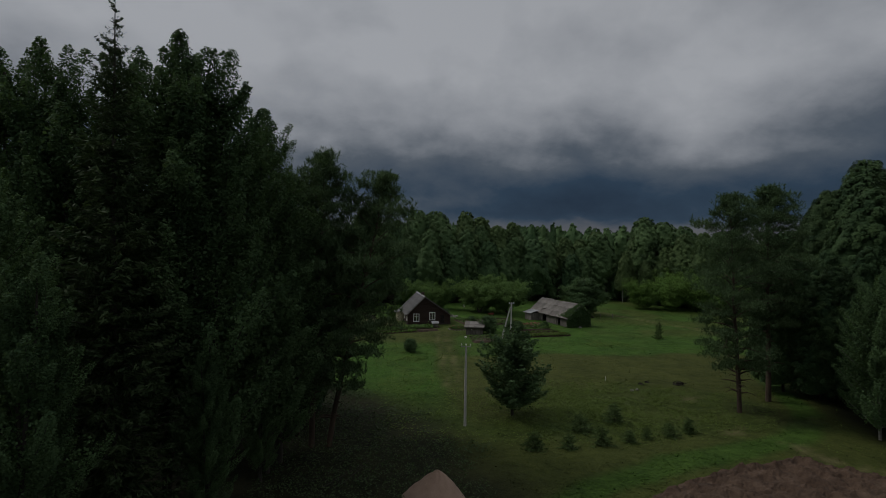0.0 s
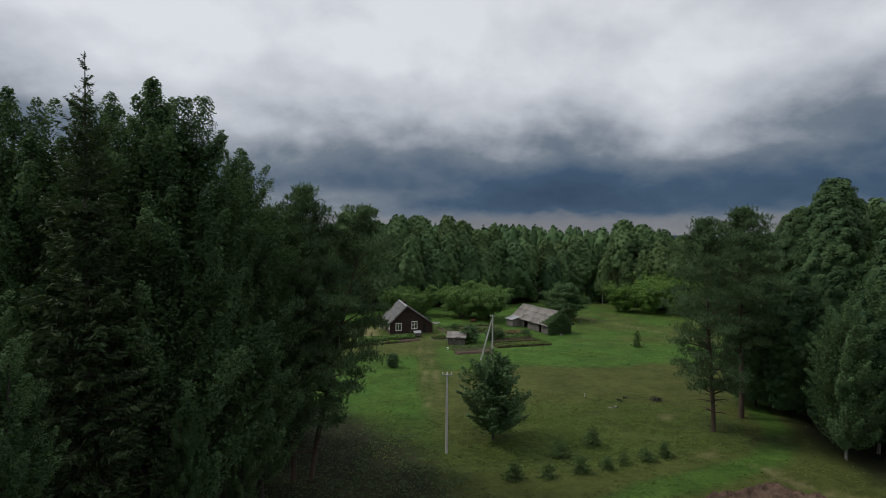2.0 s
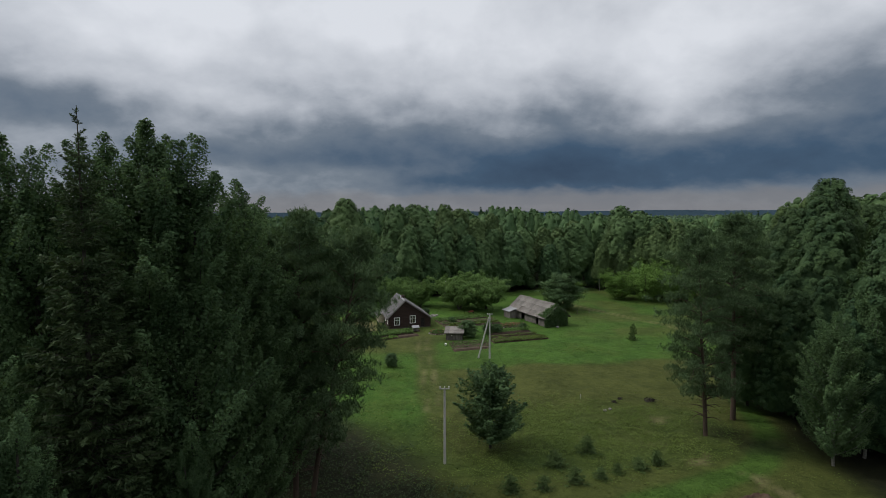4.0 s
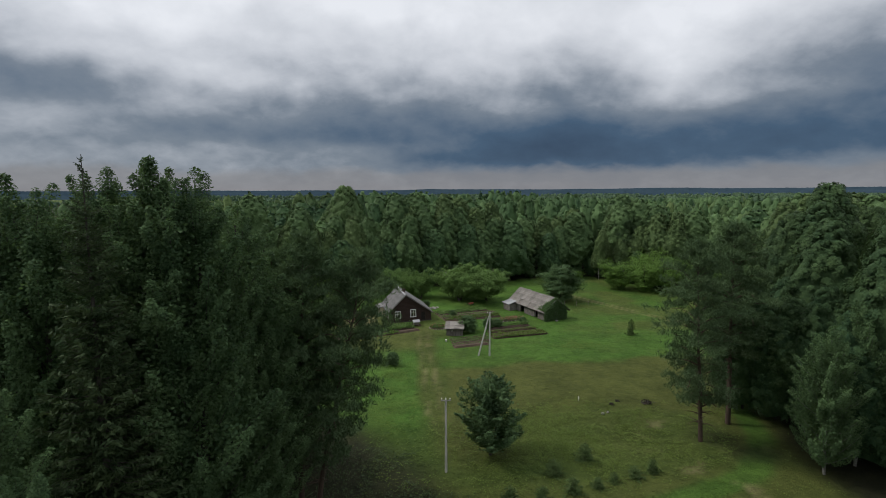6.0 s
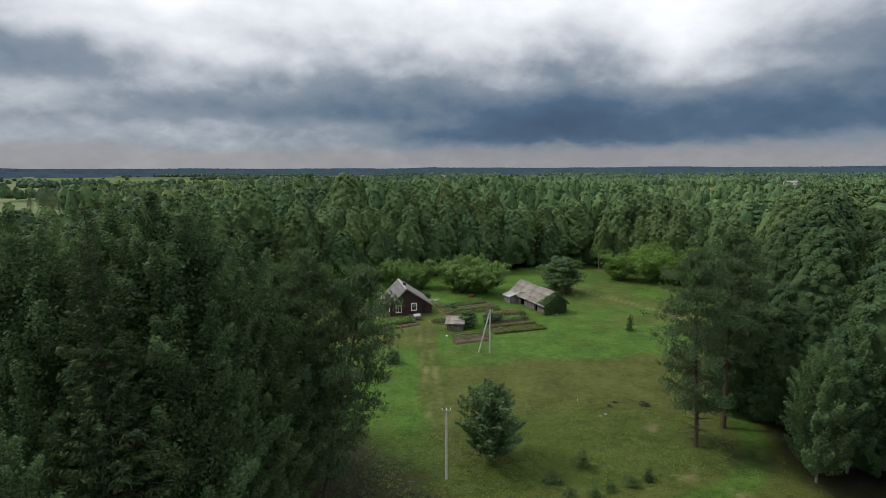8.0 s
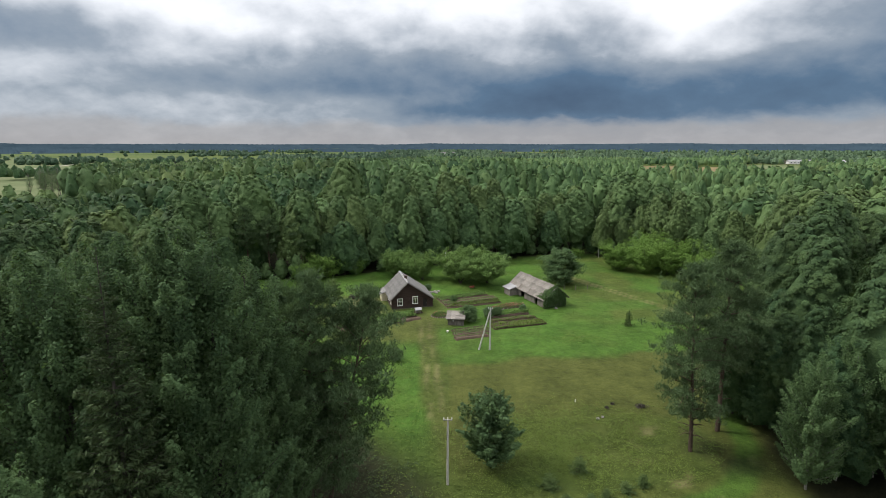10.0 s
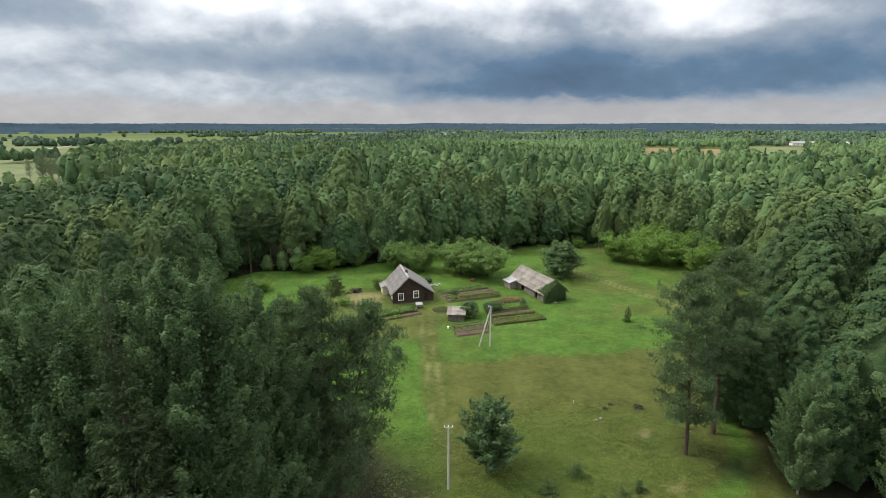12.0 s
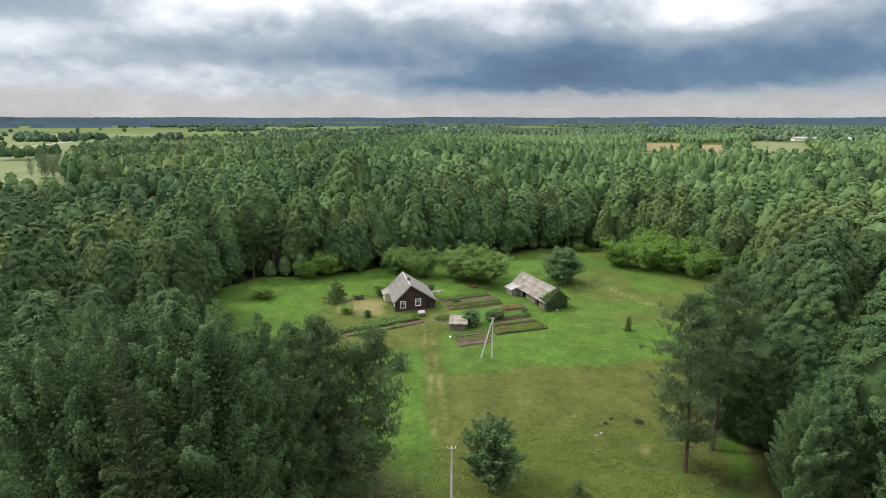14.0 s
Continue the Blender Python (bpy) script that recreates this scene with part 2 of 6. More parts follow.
MAT = {
    "ground": meadow_material("meadow", 1),
    "grass": meadow_material("grass_blades", 0),
    "aspen": foliage("aspen_leaves", (0.040, 0.079, 0.036), (0.168, 0.268, 0.112), 0.38),
    "willow": foliage("willow_leaves", (0.078, 0.155, 0.028), (0.175, 0.290, 0.066), 0.32),
    "apple": foliage("apple_leaves", (0.090, 0.165, 0.045), (0.200, 0.310, 0.095), 0.35),
    "pine": foliage("pine_needles", (0.048, 0.086, 0.042), (0.128, 0.190, 0.088), 0.25),
    "spruce": foliage("spruce_needles", (0.026, 0.048, 0.021), (0.082, 0.112, 0.045), 0.15),
    "young_spruce": foliage("young_spruce_needles", (0.062, 0.105, 0.036), (0.135, 0.190, 0.072), 0.3),
    "woods": foliage("mixed_wood_leaves", (0.026, 0.064, 0.029), (0.128, 0.216, 0.085), 0.16, each=0.08, warm=((0.036, 0.064, 0.025), (0.156, 0.215, 0.076))),
    "vegetable": foliage("vegetable_leaves", (0.055, 0.110, 0.028), (0.14, 0.23, 0.065)),
    "weed": foliage("weed_leaves", (0.058, 0.098, 0.018), (0.125, 0.172, 0.040)),
    "bark": material("grey_bark", [(0.03, 0.027, 0.021), (0.075, 0.068, 0.055)], 2.0, 0.95, 0.7, 18, (1, 1, 0.25)),
    "birch_bark": material("birch_bark", [(0.05, 0.045, 0.04), (0.22, 0.21, 0.19), (0.34, 0.325, 0.30)], 2.5, 0.8, 0.4, 20, (1, 1, 2.5)),
    "pine_bark": material("pine_bark", [(0.035, 0.026, 0.020), (0.066, 0.047, 0.034), (0.105, 0.070, 0.047)], 1.6, 0.95, 0.8, 16, (1, 1, 0.3)),
    "concrete": material("weathered_concrete", [(0.34, 0.33, 0.31), (0.50, 0.49, 0.46)], 2.0, 0.9, 0.3, 40, (1, 1, 0.5)),
    "steel": material("galvanised_steel", [(0.22, 0.22, 0.23), (0.36, 0.36, 0.37)], 6.0, 0.5, 0.1, 40, metal=0.7),
    "porcelain": material("white_porcelain", [(0.7, 0.7, 0.68), (0.78, 0.78, 0.76)], 6.0, 0.3, 0.02, 40, spec=0.5),
    "log": material("dark_brown_logs", [(0.020, 0.013, 0.011), (0.040, 0.025, 0.020), (0.055, 0.038, 0.030)], 1.2, 0.9, 0.5, 22, (0.3, 0.3, 5)),
    "grey_wood": material("weathered_grey_boards", [(0.07, 0.062, 0.055), (0.15, 0.135, 0.12), (0.23, 0.21, 0.19)], 1.5, 0.92, 0.6, 24, (4, 4, 0.5)),
    "slate": material("lichen_grey_roof_sheets", [(0.095, 0.092, 0.09), (0.15, 0.146, 0.142), (0.20, 0.195, 0.187)], 1.1, 0.9, 0.4, 26, rand=0.1),
    "old_sheet": material("rotting_roof_sheets", [(0.08, 0.07, 0.062), (0.18, 0.165, 0.148), (0.27, 0.252, 0.23)], 0.9, 0.92, 0.6, 18, rand=0.22),
    "tin": material("pale_tin_sheet", [(0.19, 0.19, 0.195), (0.32, 0.32, 0.325)], 1.5, 0.7, 0.15, 30),
    "white": material("white_paint", [(0.66, 0.65, 0.62), (0.80, 0.79, 0.76)], 3.0, 0.6, 0.1, 40),
    "cream": material("cream_plaster", [(0.48, 0.43, 0.30), (0.62, 0.57, 0.42)], 1.5, 0.85, 0.2, 30),
    "brick": material("sooty_brick", [(0.045, 0.032, 0.028), (0.10, 0.066, 0.055)], 4.0, 0.9, 0.4, 30),
    "soil": material("turned_soil", [(0.034, 0.021, 0.014), (0.070, 0.044, 0.029), (0.115, 0.076, 0.052)], 0.8, 0.97, 1.0, 9),
    "sand": material("pinkish_sand", [(0.25, 0.17, 0.125), (0.36, 0.255, 0.19)], 0.9, 0.95, 0.5, 14),
    "bed_soil": material("garden_soil", [(0.045, 0.032, 0.022), (0.095, 0.068, 0.048)], 1.5, 0.97, 0.8, 14),
    "stone": material("field_stone", [(0.15, 0.14, 0.13), (0.30, 0.285, 0.26)], 3.0, 0.9, 0.5, 20),
    "red": material("faded_red_paint", [(0.16, 0.040, 0.028), (0.22, 0.065, 0.045)], 4.0, 0.6, 0.1, 30),
    "dark": material("blackened_wood", [(0.012, 0.010, 0.009), (0.03, 0.026, 0.022)], 4.0, 0.9, 0.3, 30),
    "flower": material("pink_red_flowers", [(0.16, 0.035, 0.03), (0.24, 0.10, 0.07), (0.32, 0.25, 0.19)], 1.2, 0.8, 0.1, 30),
    # leaves cooled towards blue to imitate haze over distance
    "hazy_distant_wood": foliage("distant_wood_leaves", (0.036, 0.070, 0.042), (0.105, 0.165, 0.088), 0.1),
    # horizon haze mixed into the ridge colour
    "hazy_far_wood": material("distant_forest", [(0.024, 0.041, 0.056), (0.040, 0.063, 0.082)], 0.012, 1.0, 0.0, 0.05, rand=0.0, spec=0.0),
    "field": material("far_meadow", [(0.078, 0.102, 0.050), (0.112, 0.134, 0.072), (0.150, 0.160, 0.096)], 0.02, 1.0, 0.0, 0.08, spec=0.0),
    "crop": material("far_crop", [(0.15, 0.125, 0.07), (0.20, 0.165, 0.095)], 0.01, 1.0, 0.0, 0.08, spec=0.0),
    "gravel": material("pale_gravel", [(0.24, 0.23, 0.19), (0.32, 0.31, 0.26)], 0.05, 1.0, 0.0, 0.3, spec=0.0),
}


def glass_material():
    m = bpy.data.materials.new("window_glass")
    m.use_nodes = True
    n = Nodes(m.node_tree)
    g = n.add("ShaderNodeBsdfGlossy", {"Color": (0.9, 0.9, 0.9, 1), "Roughness": 0.03})
    d = n.add("ShaderNodeBsdfGlass", {"Color": (0.8, 0.82, 0.82, 1), "Roughness": 0.0, "IOR": 1.45})
    s = n.add("ShaderNodeMixShader", {0: 0.12, 1: d.outputs[0], 2: g.outputs[0]})
    n.add("ShaderNodeOutputMaterial", {"Surface": s.outputs[0]})
    return m


MAT["glass"] = glass_material()


# ---------------------------------------------------------------- mesh tools
def mesh_np(name, verts, quads, mat, weights=None, smooth=False):
    """A mesh from arrays: verts (n, 3), quads (m, 4); weights: named values per vertex."""
    me = bpy.data.meshes.new(name)
    v, q = np.asarray(verts, np.float32), np.asarray(quads, np.int32)
    me.vertices.add(len(v))
    me.vertices.foreach_set("co", v.ravel())
    me.loops.add(q.size)
    me.loops.foreach_set("vertex_index", q.ravel())
    me.polygons.add(len(q))
    me.polygons.foreach_set("loop_start", np.arange(0, q.size, 4, dtype=np.int32))
    me.polygons.foreach_set("use_smooth", np.full(len(q), smooth))
    for key, val in (weights or {}).items():
        me.attributes.new(key, "FLOAT", "POINT").data.foreach_set("value", np.asarray(val, np.float32))
    me.materials.append(mat)
    me.update(calc_edges=True)
    return me


def part(name, data, mat, parent, label=""):
    """Links a bmesh or a mesh as one mesh object under a thing."""
    if isinstance(data, bmesh.types.BMesh):
        me = bpy.data.meshes.new(name)
        data.to_mesh(me)
        data.free()
        data = me
    if mat is not None and not data.materials:
        data.materials.append(mat)
    ob = new(name, data)
    ob.parent = parent
    return tagged(ob, label)


def thing(name, m, label, category, group="", kind=""):
    ob = new(name)
    ob.empty_display_size = 0.2
    ob.matrix_world = m
    return tagged(ob, label, category, group, kind)


def box(bm, lo, hi, bevel=0.0):
    """A box between two corners, its edges rounded a little."""
    c = [(a + b) / 2 for a, b in zip(lo, hi)]
    s = [abs(b - a) for a, b in zip(lo, hi)]
    made = bmesh.ops.create_cube(bm, size=1.0, matrix=Matrix.Translation(c) @ Matrix.Diagonal((*s, 1)))["verts"]
    if bevel:
        edges = list({e for v in made for e in v.link_edges})
        bmesh.ops.bevel(bm, geom=edges, offset=bevel, segments=1, affect="EDGES")
    return bm


def box_bm(lo, hi, bevel=0.0):
    return box(bmesh.new(), lo, hi, bevel)


def rod(bm, a, b, r0, r1=None, sides=10):
    """A tapered rod from a to b."""
    a, b = Vector(a), Vector(b)
    d = b - a
    m = Matrix.Translation((a + b) / 2) @ d.to_track_quat("Z", "Y").to_matrix().to_4x4()
    bmesh.ops.create_cone(bm, cap_ends=True, segments=sides, radius1=r0, radius2=r0 if r1 is None else r1, depth=d.length, matrix=m)
    return bm


def prism(bm, outline, axis_y0, axis_y1):
    """An outline in x, z pushed along y."""
    a = [bm.verts.new((x, axis_y0, z)) for x, z in outline]
    b = [bm.verts.new((x, axis_y1, z)) for x, z in outline]
    bm.faces.new(a)
    bm.faces.new(b[::-1])
    for i in range(len(a)):
        j = (i + 1) % len(a)
        bm.faces.new((a[j], a[i], b[i], b[j]))
    bmesh.ops.recalc_face_normals(bm, faces=bm.faces)
    return bm


def tube(points, radii, sides=6):
    """Verts and quads of a bent, tapered tube."""
    p, r = np.asarray(points, float), np.asarray(radii, float)
    t = np.gradient(p, axis=0)
    t /= np.linalg.norm(t, axis=1)[:, None] + 1e-9
    ref = np.where(np.abs(t[:, 2:3]) > 0.9, [[1.0, 0, 0]], [[0, 0, 1.0]])
    u = np.cross(t, ref)
    u /= np.linalg.norm(u, axis=1)[:, None] + 1e-9
    w = np.cross(t, u)
    ang = np.linspace(0, 2 * np.pi, sides, endpoint=False)
    v = p[:, None] + r[:, None, None] * (np.cos(ang)[None, :, None] * u[:, None] + np.sin(ang)[None, :, None] * w[:, None])
    k = np.arange(len(p) - 1)[:, None] * sides
    i = np.arange(sides)[None]
    j = (i + 1) % sides
    q = np.stack([k + i, k + j, k + sides + j, k + sides + i], -1).reshape(-1, 4)
    return v.reshape(-1, 3), q


def join(pieces):
    vs, qs, n = [], [], 0
    for v, q in pieces:
        vs.append(v)
        qs.append(q + n)
        n += len(v)
    return np.concatenate(vs), np.concatenate(qs)


def unit(a):
    return a / (np.linalg.norm(a, axis=-1, keepdims=True) + 1e-9)


def blades(centres, ways, length, width, rng, normals=None):
    """A pointed quad at each centre, lying along its way; normals: which way it faces."""
    n = len(centres)
    u = unit(ways)
    w = unit(np.cross(u, rng.normal(size=(n, 3)) if normals is None else normals))
    if normals is not None:
        u = unit(np.cross(normals, w))
    ln, wd = np.broadcast_to(length, n)[:, None], np.broadcast_to(width, n)[:, None]
    v = np.stack([centres - u * ln, centres + w * wd - u * ln * 0.15, centres + u * ln, centres - w * wd - u * ln * 0.15], 1)
    return v.reshape(-1, 3), np.arange(4 * n).reshape(-1, 4)


# ---------------------------------------------------------------- trees
def broadleaf(seed, h, base, radius, limbs, twigs, leaves, leaf, spread=0.42, top=0.55, trunk_r=None, sides=7, stems=1, rise=0.55, hearts=0.8):
    """Trunk with limbs, and leaves in clumps round the twigs. base: where the crown begins; top: how high its widest part lies."""
    rng = np.random.default_rng(seed)
    wood, centres, sizes = [], [], []
    trunk_r = trunk_r or h * 0.011
    for s in range(stems):
        off = rng.normal(size=2) * (0.35 * radius if stems > 1 else 0)
        z = np.linspace(0, h * (0.90 if s == 0 else rng.uniform(0.72, 0.88)), 7)
        sway = np.cumsum(rng.normal(size=(7, 2)) * h * 0.007, axis=0)
        sway[0] = 0
        axis = np.column_stack([sway + off[None] * (z / h)[:, None] ** 0.7, z])
        wood.append(tube(axis, trunk_r * (1 - 0.93 * z / h) + 0.012, sides))
        for i in range(limbs // stems):
            f = ((i + rng.uniform(0, 1)) / (limbs // stems)) ** 0.74
            zz = base + (z[-1] - base) * (0.02 + 0.97 * f)
            g = (zz - base) / (h - base)
            if g < top:
                env = 0.55 + 0.45 * math.sin(0.5 * math.pi * g / top)
            else:
                env = max(0.22, 1 - ((g - top) / (1 - top)) ** 1.9)
            reach = radius * env * rng.uniform(0.7, 1.12)
            a = i * 2.39996 + rng.uniform(-0.5, 0.5)
            start = np.array([np.interp(zz, z, axis[:, 0]), np.interp(zz, z, axis[:, 1]), zz])
            lift = reach * (rise + 0.45 * g) * rng.uniform(0.6, 1.2)
            out = np.array([math.cos(a), math.sin(a), 0])
            s4 = np.linspace(0, 1, 4)[:, None]
            start = start - np.array([0, 0, min(lift * 0.6, max(0.0, zz - base * 0.6))])
            pts = start + out * reach * s4 + np.array([0, 0, 1.0]) * lift * s4 ** 1.3 + rng.normal(size=(4, 3)) * 0.05 * reach * s4
            wood.append(tube(pts, np.linspace(trunk_r * 0.34 * (1.1 - g), 0.008, 4), 4))
            k = max(3, int(0.5 * twigs * (0.75 + 0.65 * reach / radius)))
            t = rng.uniform(0.28, 1.05, k)
            at = np.stack([np.interp(t, s4[:, 0], pts[:, d]) for d in range(3)], 1)
            at += unit(rng.normal(size=(k, 3))) * (reach * 0.30 + 0.05) * rng.uniform(0.1, 1, (k, 1)) * [1, 1, 0.75]
            at[:, 2] = np.minimum(at[:, 2], h)
            centres.append(at)
            sizes.append(np.full(k, 0.6 + 0.4 * reach / radius))
    # leading shoots
    for j in range(7 if h > 15 else 0):
        a, r = j * 2.4 + seed, radius * rng.uniform(0.05, 0.42)
        z0, z1 = h * rng.uniform(0.74, 0.84), h * (rng.uniform(0.90, 1.0) - 0.17 * r / radius)
        s4 = np.linspace(0, 1, 4)[:, None]
        pts = np.array([axis[-1, 0], axis[-1, 1], z0]) + np.array([math.cos(a) * r, math.sin(a) * r, 0]) * s4 ** 0.6 + np.array([0, 0, z1 - z0]) * s4
        wood.append(tube(pts[:3], np.linspace(0.05, 0.015, 3), 4))
        k = max(4, int(twigs * 0.7))
        t = np.linspace(0.1, 1.0, k)
        at = np.stack([np.interp(t, s4[:, 0], pts[:, d]) for d in range(3)], 1)
        centres.append(at + rng.normal(size=(k, 3)) * (0.10 * radius * (1.1 - t))[:, None])
        sizes.append(0.80 - 0.62 * t)
    centres, sizes = np.concatenate(centres), np.concatenate(sizes)
    n = len(centres)
    leaves = 2 * leaves
    mid = np.repeat(centres, leaves, 0)
    radial = unit(np.column_stack([mid[:, :2], (mid[:, 2] - (base + h) * 0.45) * radius / (0.5 * h)]))
    off = unit(rng.normal(size=(n * leaves, 3)) + radial * 0.45 + [0, 0, 0.45])
    c = mid + off * (2.0 * spread * np.repeat(sizes * rng.uniform(0.6, 1.25, n), leaves) * rng.uniform(0.55, 1.12, n * leaves))[:, None] * [1, 1, 0.72]
    c[:, 2] = np.maximum(c[:, 2], 0.15)
    ways = rng.normal(size=(len(c), 3)) * [1, 1, 0.6] + [0, 0, -0.25]
    facing = unit(off * 0.8 + radial * 0.2 + [0, 0, 0.7] + rng.normal(size=c.shape) * 0.33)
    v, q = blades(c, ways, leaf * rng.uniform(0.7, 1.3, len(c)), leaf * 0.62, rng, facing)
    # sprays deeper in each clump close the crown
    deep = centres * [0.80, 0.80, 0.985] - [0, 0, 0.2]
    deep = deep[centres[:, 2] < 0.80 * h]
    n = len(deep)
    big = min(max(spread * hearts * 0.62, leaf * 1.3), leaf * 1.9)
    many = 16 if hearts > 1 else 8
    v2, q2 = blades(np.repeat(deep, many, 0) + rng.normal(size=(many * n, 3)) * spread * 0.9, rng.normal(size=(many * n, 3)), big * rng.uniform(0.8, 1.4, many * n), big * 0.7, rng)
    return join(wood), join([(v, q), (v2, q2)])


def crown_shape(rng, tall, wide, low, point, lumps, per, leaf, rings=7, sides=9, heart=0.58, bough=(0.26, 0.46), sharp=False, droop=0.0, ball=(5, 7), solid=0.74):
    """A crown of rounded boughs round a closed heart: verts, quads and the shade of each bough. low: where it begins, point: how pointed it is."""
    ph = rng.uniform(0, 2 * np.pi, 3)
    bend = rng.normal(0, 0.03 * tall, 2)

    def shell(a, u, grow):
        if sharp:
            r = 0.95 * (1 - u) ** 0.85 + 0.02
        else:
            dome = np.sqrt(np.clip(1 - u ** (2.6 - 1.1 * point), 0, 1)) * (1 - 0.58 * point * u)
            r = dome * np.clip(0.62 + 1.3 * u, 0, 1) + 0.02
        r = wide * r * grow * (1 + 0.15 * np.sin(3 * a + ph[0] + 5 * u) + 0.12 * np.sin(2 * a + ph[1] - 5 * u) + 0.07 * np.sin(5 * a + ph[2] + 8 * u)) * (1 + 0.10 * np.sin(10 * u + ph[1]))
        z = tall * (low + (1 - low) * u)
        return np.column_stack([bend[0] * u + r * np.cos(a), bend[1] * u + r * np.sin(a), z])

    k = np.arange(rings * sides)
    hv = shell(2 * np.pi * (k % sides) / sides, (k // sides) / (rings - 1) * 0.95, heart) + rng.normal(size=(rings * sides, 3)) * wide * 0.06
    j = np.arange(rings - 1)[:, None] * sides
    s0 = np.arange(sides)[None]
    s1 = (s0 + 1) % sides
    hq = np.stack([j + s0, j + s1, j + sides + s1, j + sides + s0], -1).reshape(-1, 4)
    k = np.arange(lumps)
    u = np.minimum(((k + rng.uniform(0.2, 1, lumps)) / lumps) ** 0.85, 0.985)
    a = k * 2.39996 + rng.uniform(-0.4, 0.4, lumps) + ph[0]
    mid = shell(a, u, 0.82)
    core = np.column_stack([bend[0] * u, bend[1] * u, mid[:, 2] - 0.10 * tall * (1 - low)])
    out = unit(mid - core)
    big = wide * rng.uniform(*bough, lumps) * (0.5 if sharp else 1.0) * (1 - 0.35 * u ** 3)
    n = lumps * per
    o = unit(rng.normal(size=(n, 3)) + np.repeat(out, per, 0) * 0.75 + [0, 0, 0.35])
    stretch = np.array([1, 1, 1.0 + droop])
    c = np.repeat(mid, per, 0) + o * (np.repeat(big, per) * rng.uniform(0.74, 1.06, n))[:, None] * stretch - np.array([0, 0, droop]) * np.repeat(big, per)[:, None]
    face = unit(o * 0.60 + np.repeat(out, per, 0) * 0.60 + rng.normal(size=(n, 3)) * 0.15)
    size = leaf * rng.uniform(0.6, 1.4, n)
    way = rng.normal(size=(n, 3)) - [0, 0, 2.0 * droop]
    v, q = blades(c, way, size, size * 0.74, rng, face)
    # the dense inside of each bough
    br, bs = ball
    m = br * bs
    i = np.arange(m)
    el, az = np.pi * (i // bs / (br - 1) - 0.5) * 0.97, 2 * np.pi * (i % bs + 0.5 * (i // bs % 2)) / bs
    dirs = np.column_stack([np.cos(el) * np.cos(az), np.cos(el) * np.sin(az), np.sin(el)])
    bv = mid[:, None] + dirs[None] * (big[:, None] * solid * rng.uniform(0.45, 1.25, (lumps, m)))[..., None] * stretch - np.array([0, 0, droop]) * big[:, None, None]
    j = np.arange(br - 1)[:, None] * bs
    s0 = np.arange(bs)[None]
    s1 = (s0 + 1) % bs
    bq = np.stack([j + s0, j + s1, j + bs + s1, j + bs + s0], -1).reshape(1, -1, 4) + np.arange(lumps)[:, None, None] * m
    each = rng.normal(0, 0.07, lumps)
    shade = np.concatenate([np.full(len(hv), -0.05), np.repeat(each, m), np.repeat(each, 4 * per)])
    return (*join([(hv, hq), (bv.reshape(-1, 3), bq.reshape(-1, 4)), (v, q)]), shade)


def crowned_tree(seed, h, base, radius, point, lumps, per, leaf, trunk_r=0.14, stems=1, droop=0.0, heart=0.76, bough=(0.09, 0.19)):
    """A tree seen from afar: trunk, a few limbs and a crown of boughs; crown_shape gives the leaves."""
    rng = np.random.default_rng(seed)
    wood = []
    for k in range(stems):
        z = np.linspace(0, h * 0.86, 6)
        way = np.cumsum(rng.normal(size=(6, 2)) * h * 0.006, axis=0) + (rng.normal(size=2) * radius * 0.22)[None] * (z / h)[:, None] * (stems > 1)
        wood.append(tube(np.column_stack([way, z]), trunk_r * (1 - 0.9 * z / h) + 0.01, 6))
        for i in range(9):
            zz = base * 0.7 + (h * 0.8 - base * 0.7) * (i + 0.5) / 9
            a = i * 2.4 + seed
            at = np.array([np.interp(zz, z, way[:, 0]), np.interp(zz, z, way[:, 1]), zz])
            tip = at + np.array([math.cos(a) * radius * 0.7, math.sin(a) * radius * 0.7, radius * 0.5])
            wood.append(tube(np.stack([at, at * 0.5 + tip * 0.5 - [0, 0, 0.1], tip]), [trunk_r * 0.3, trunk_r * 0.2, 0.015], 4))
    v, q, shade = crown_shape(rng, h, radius, base / h, point, lumps, per, leaf, 9, 11, heart, bough, droop=droop, solid=0.5)
    return join(wood), (v, q), shade


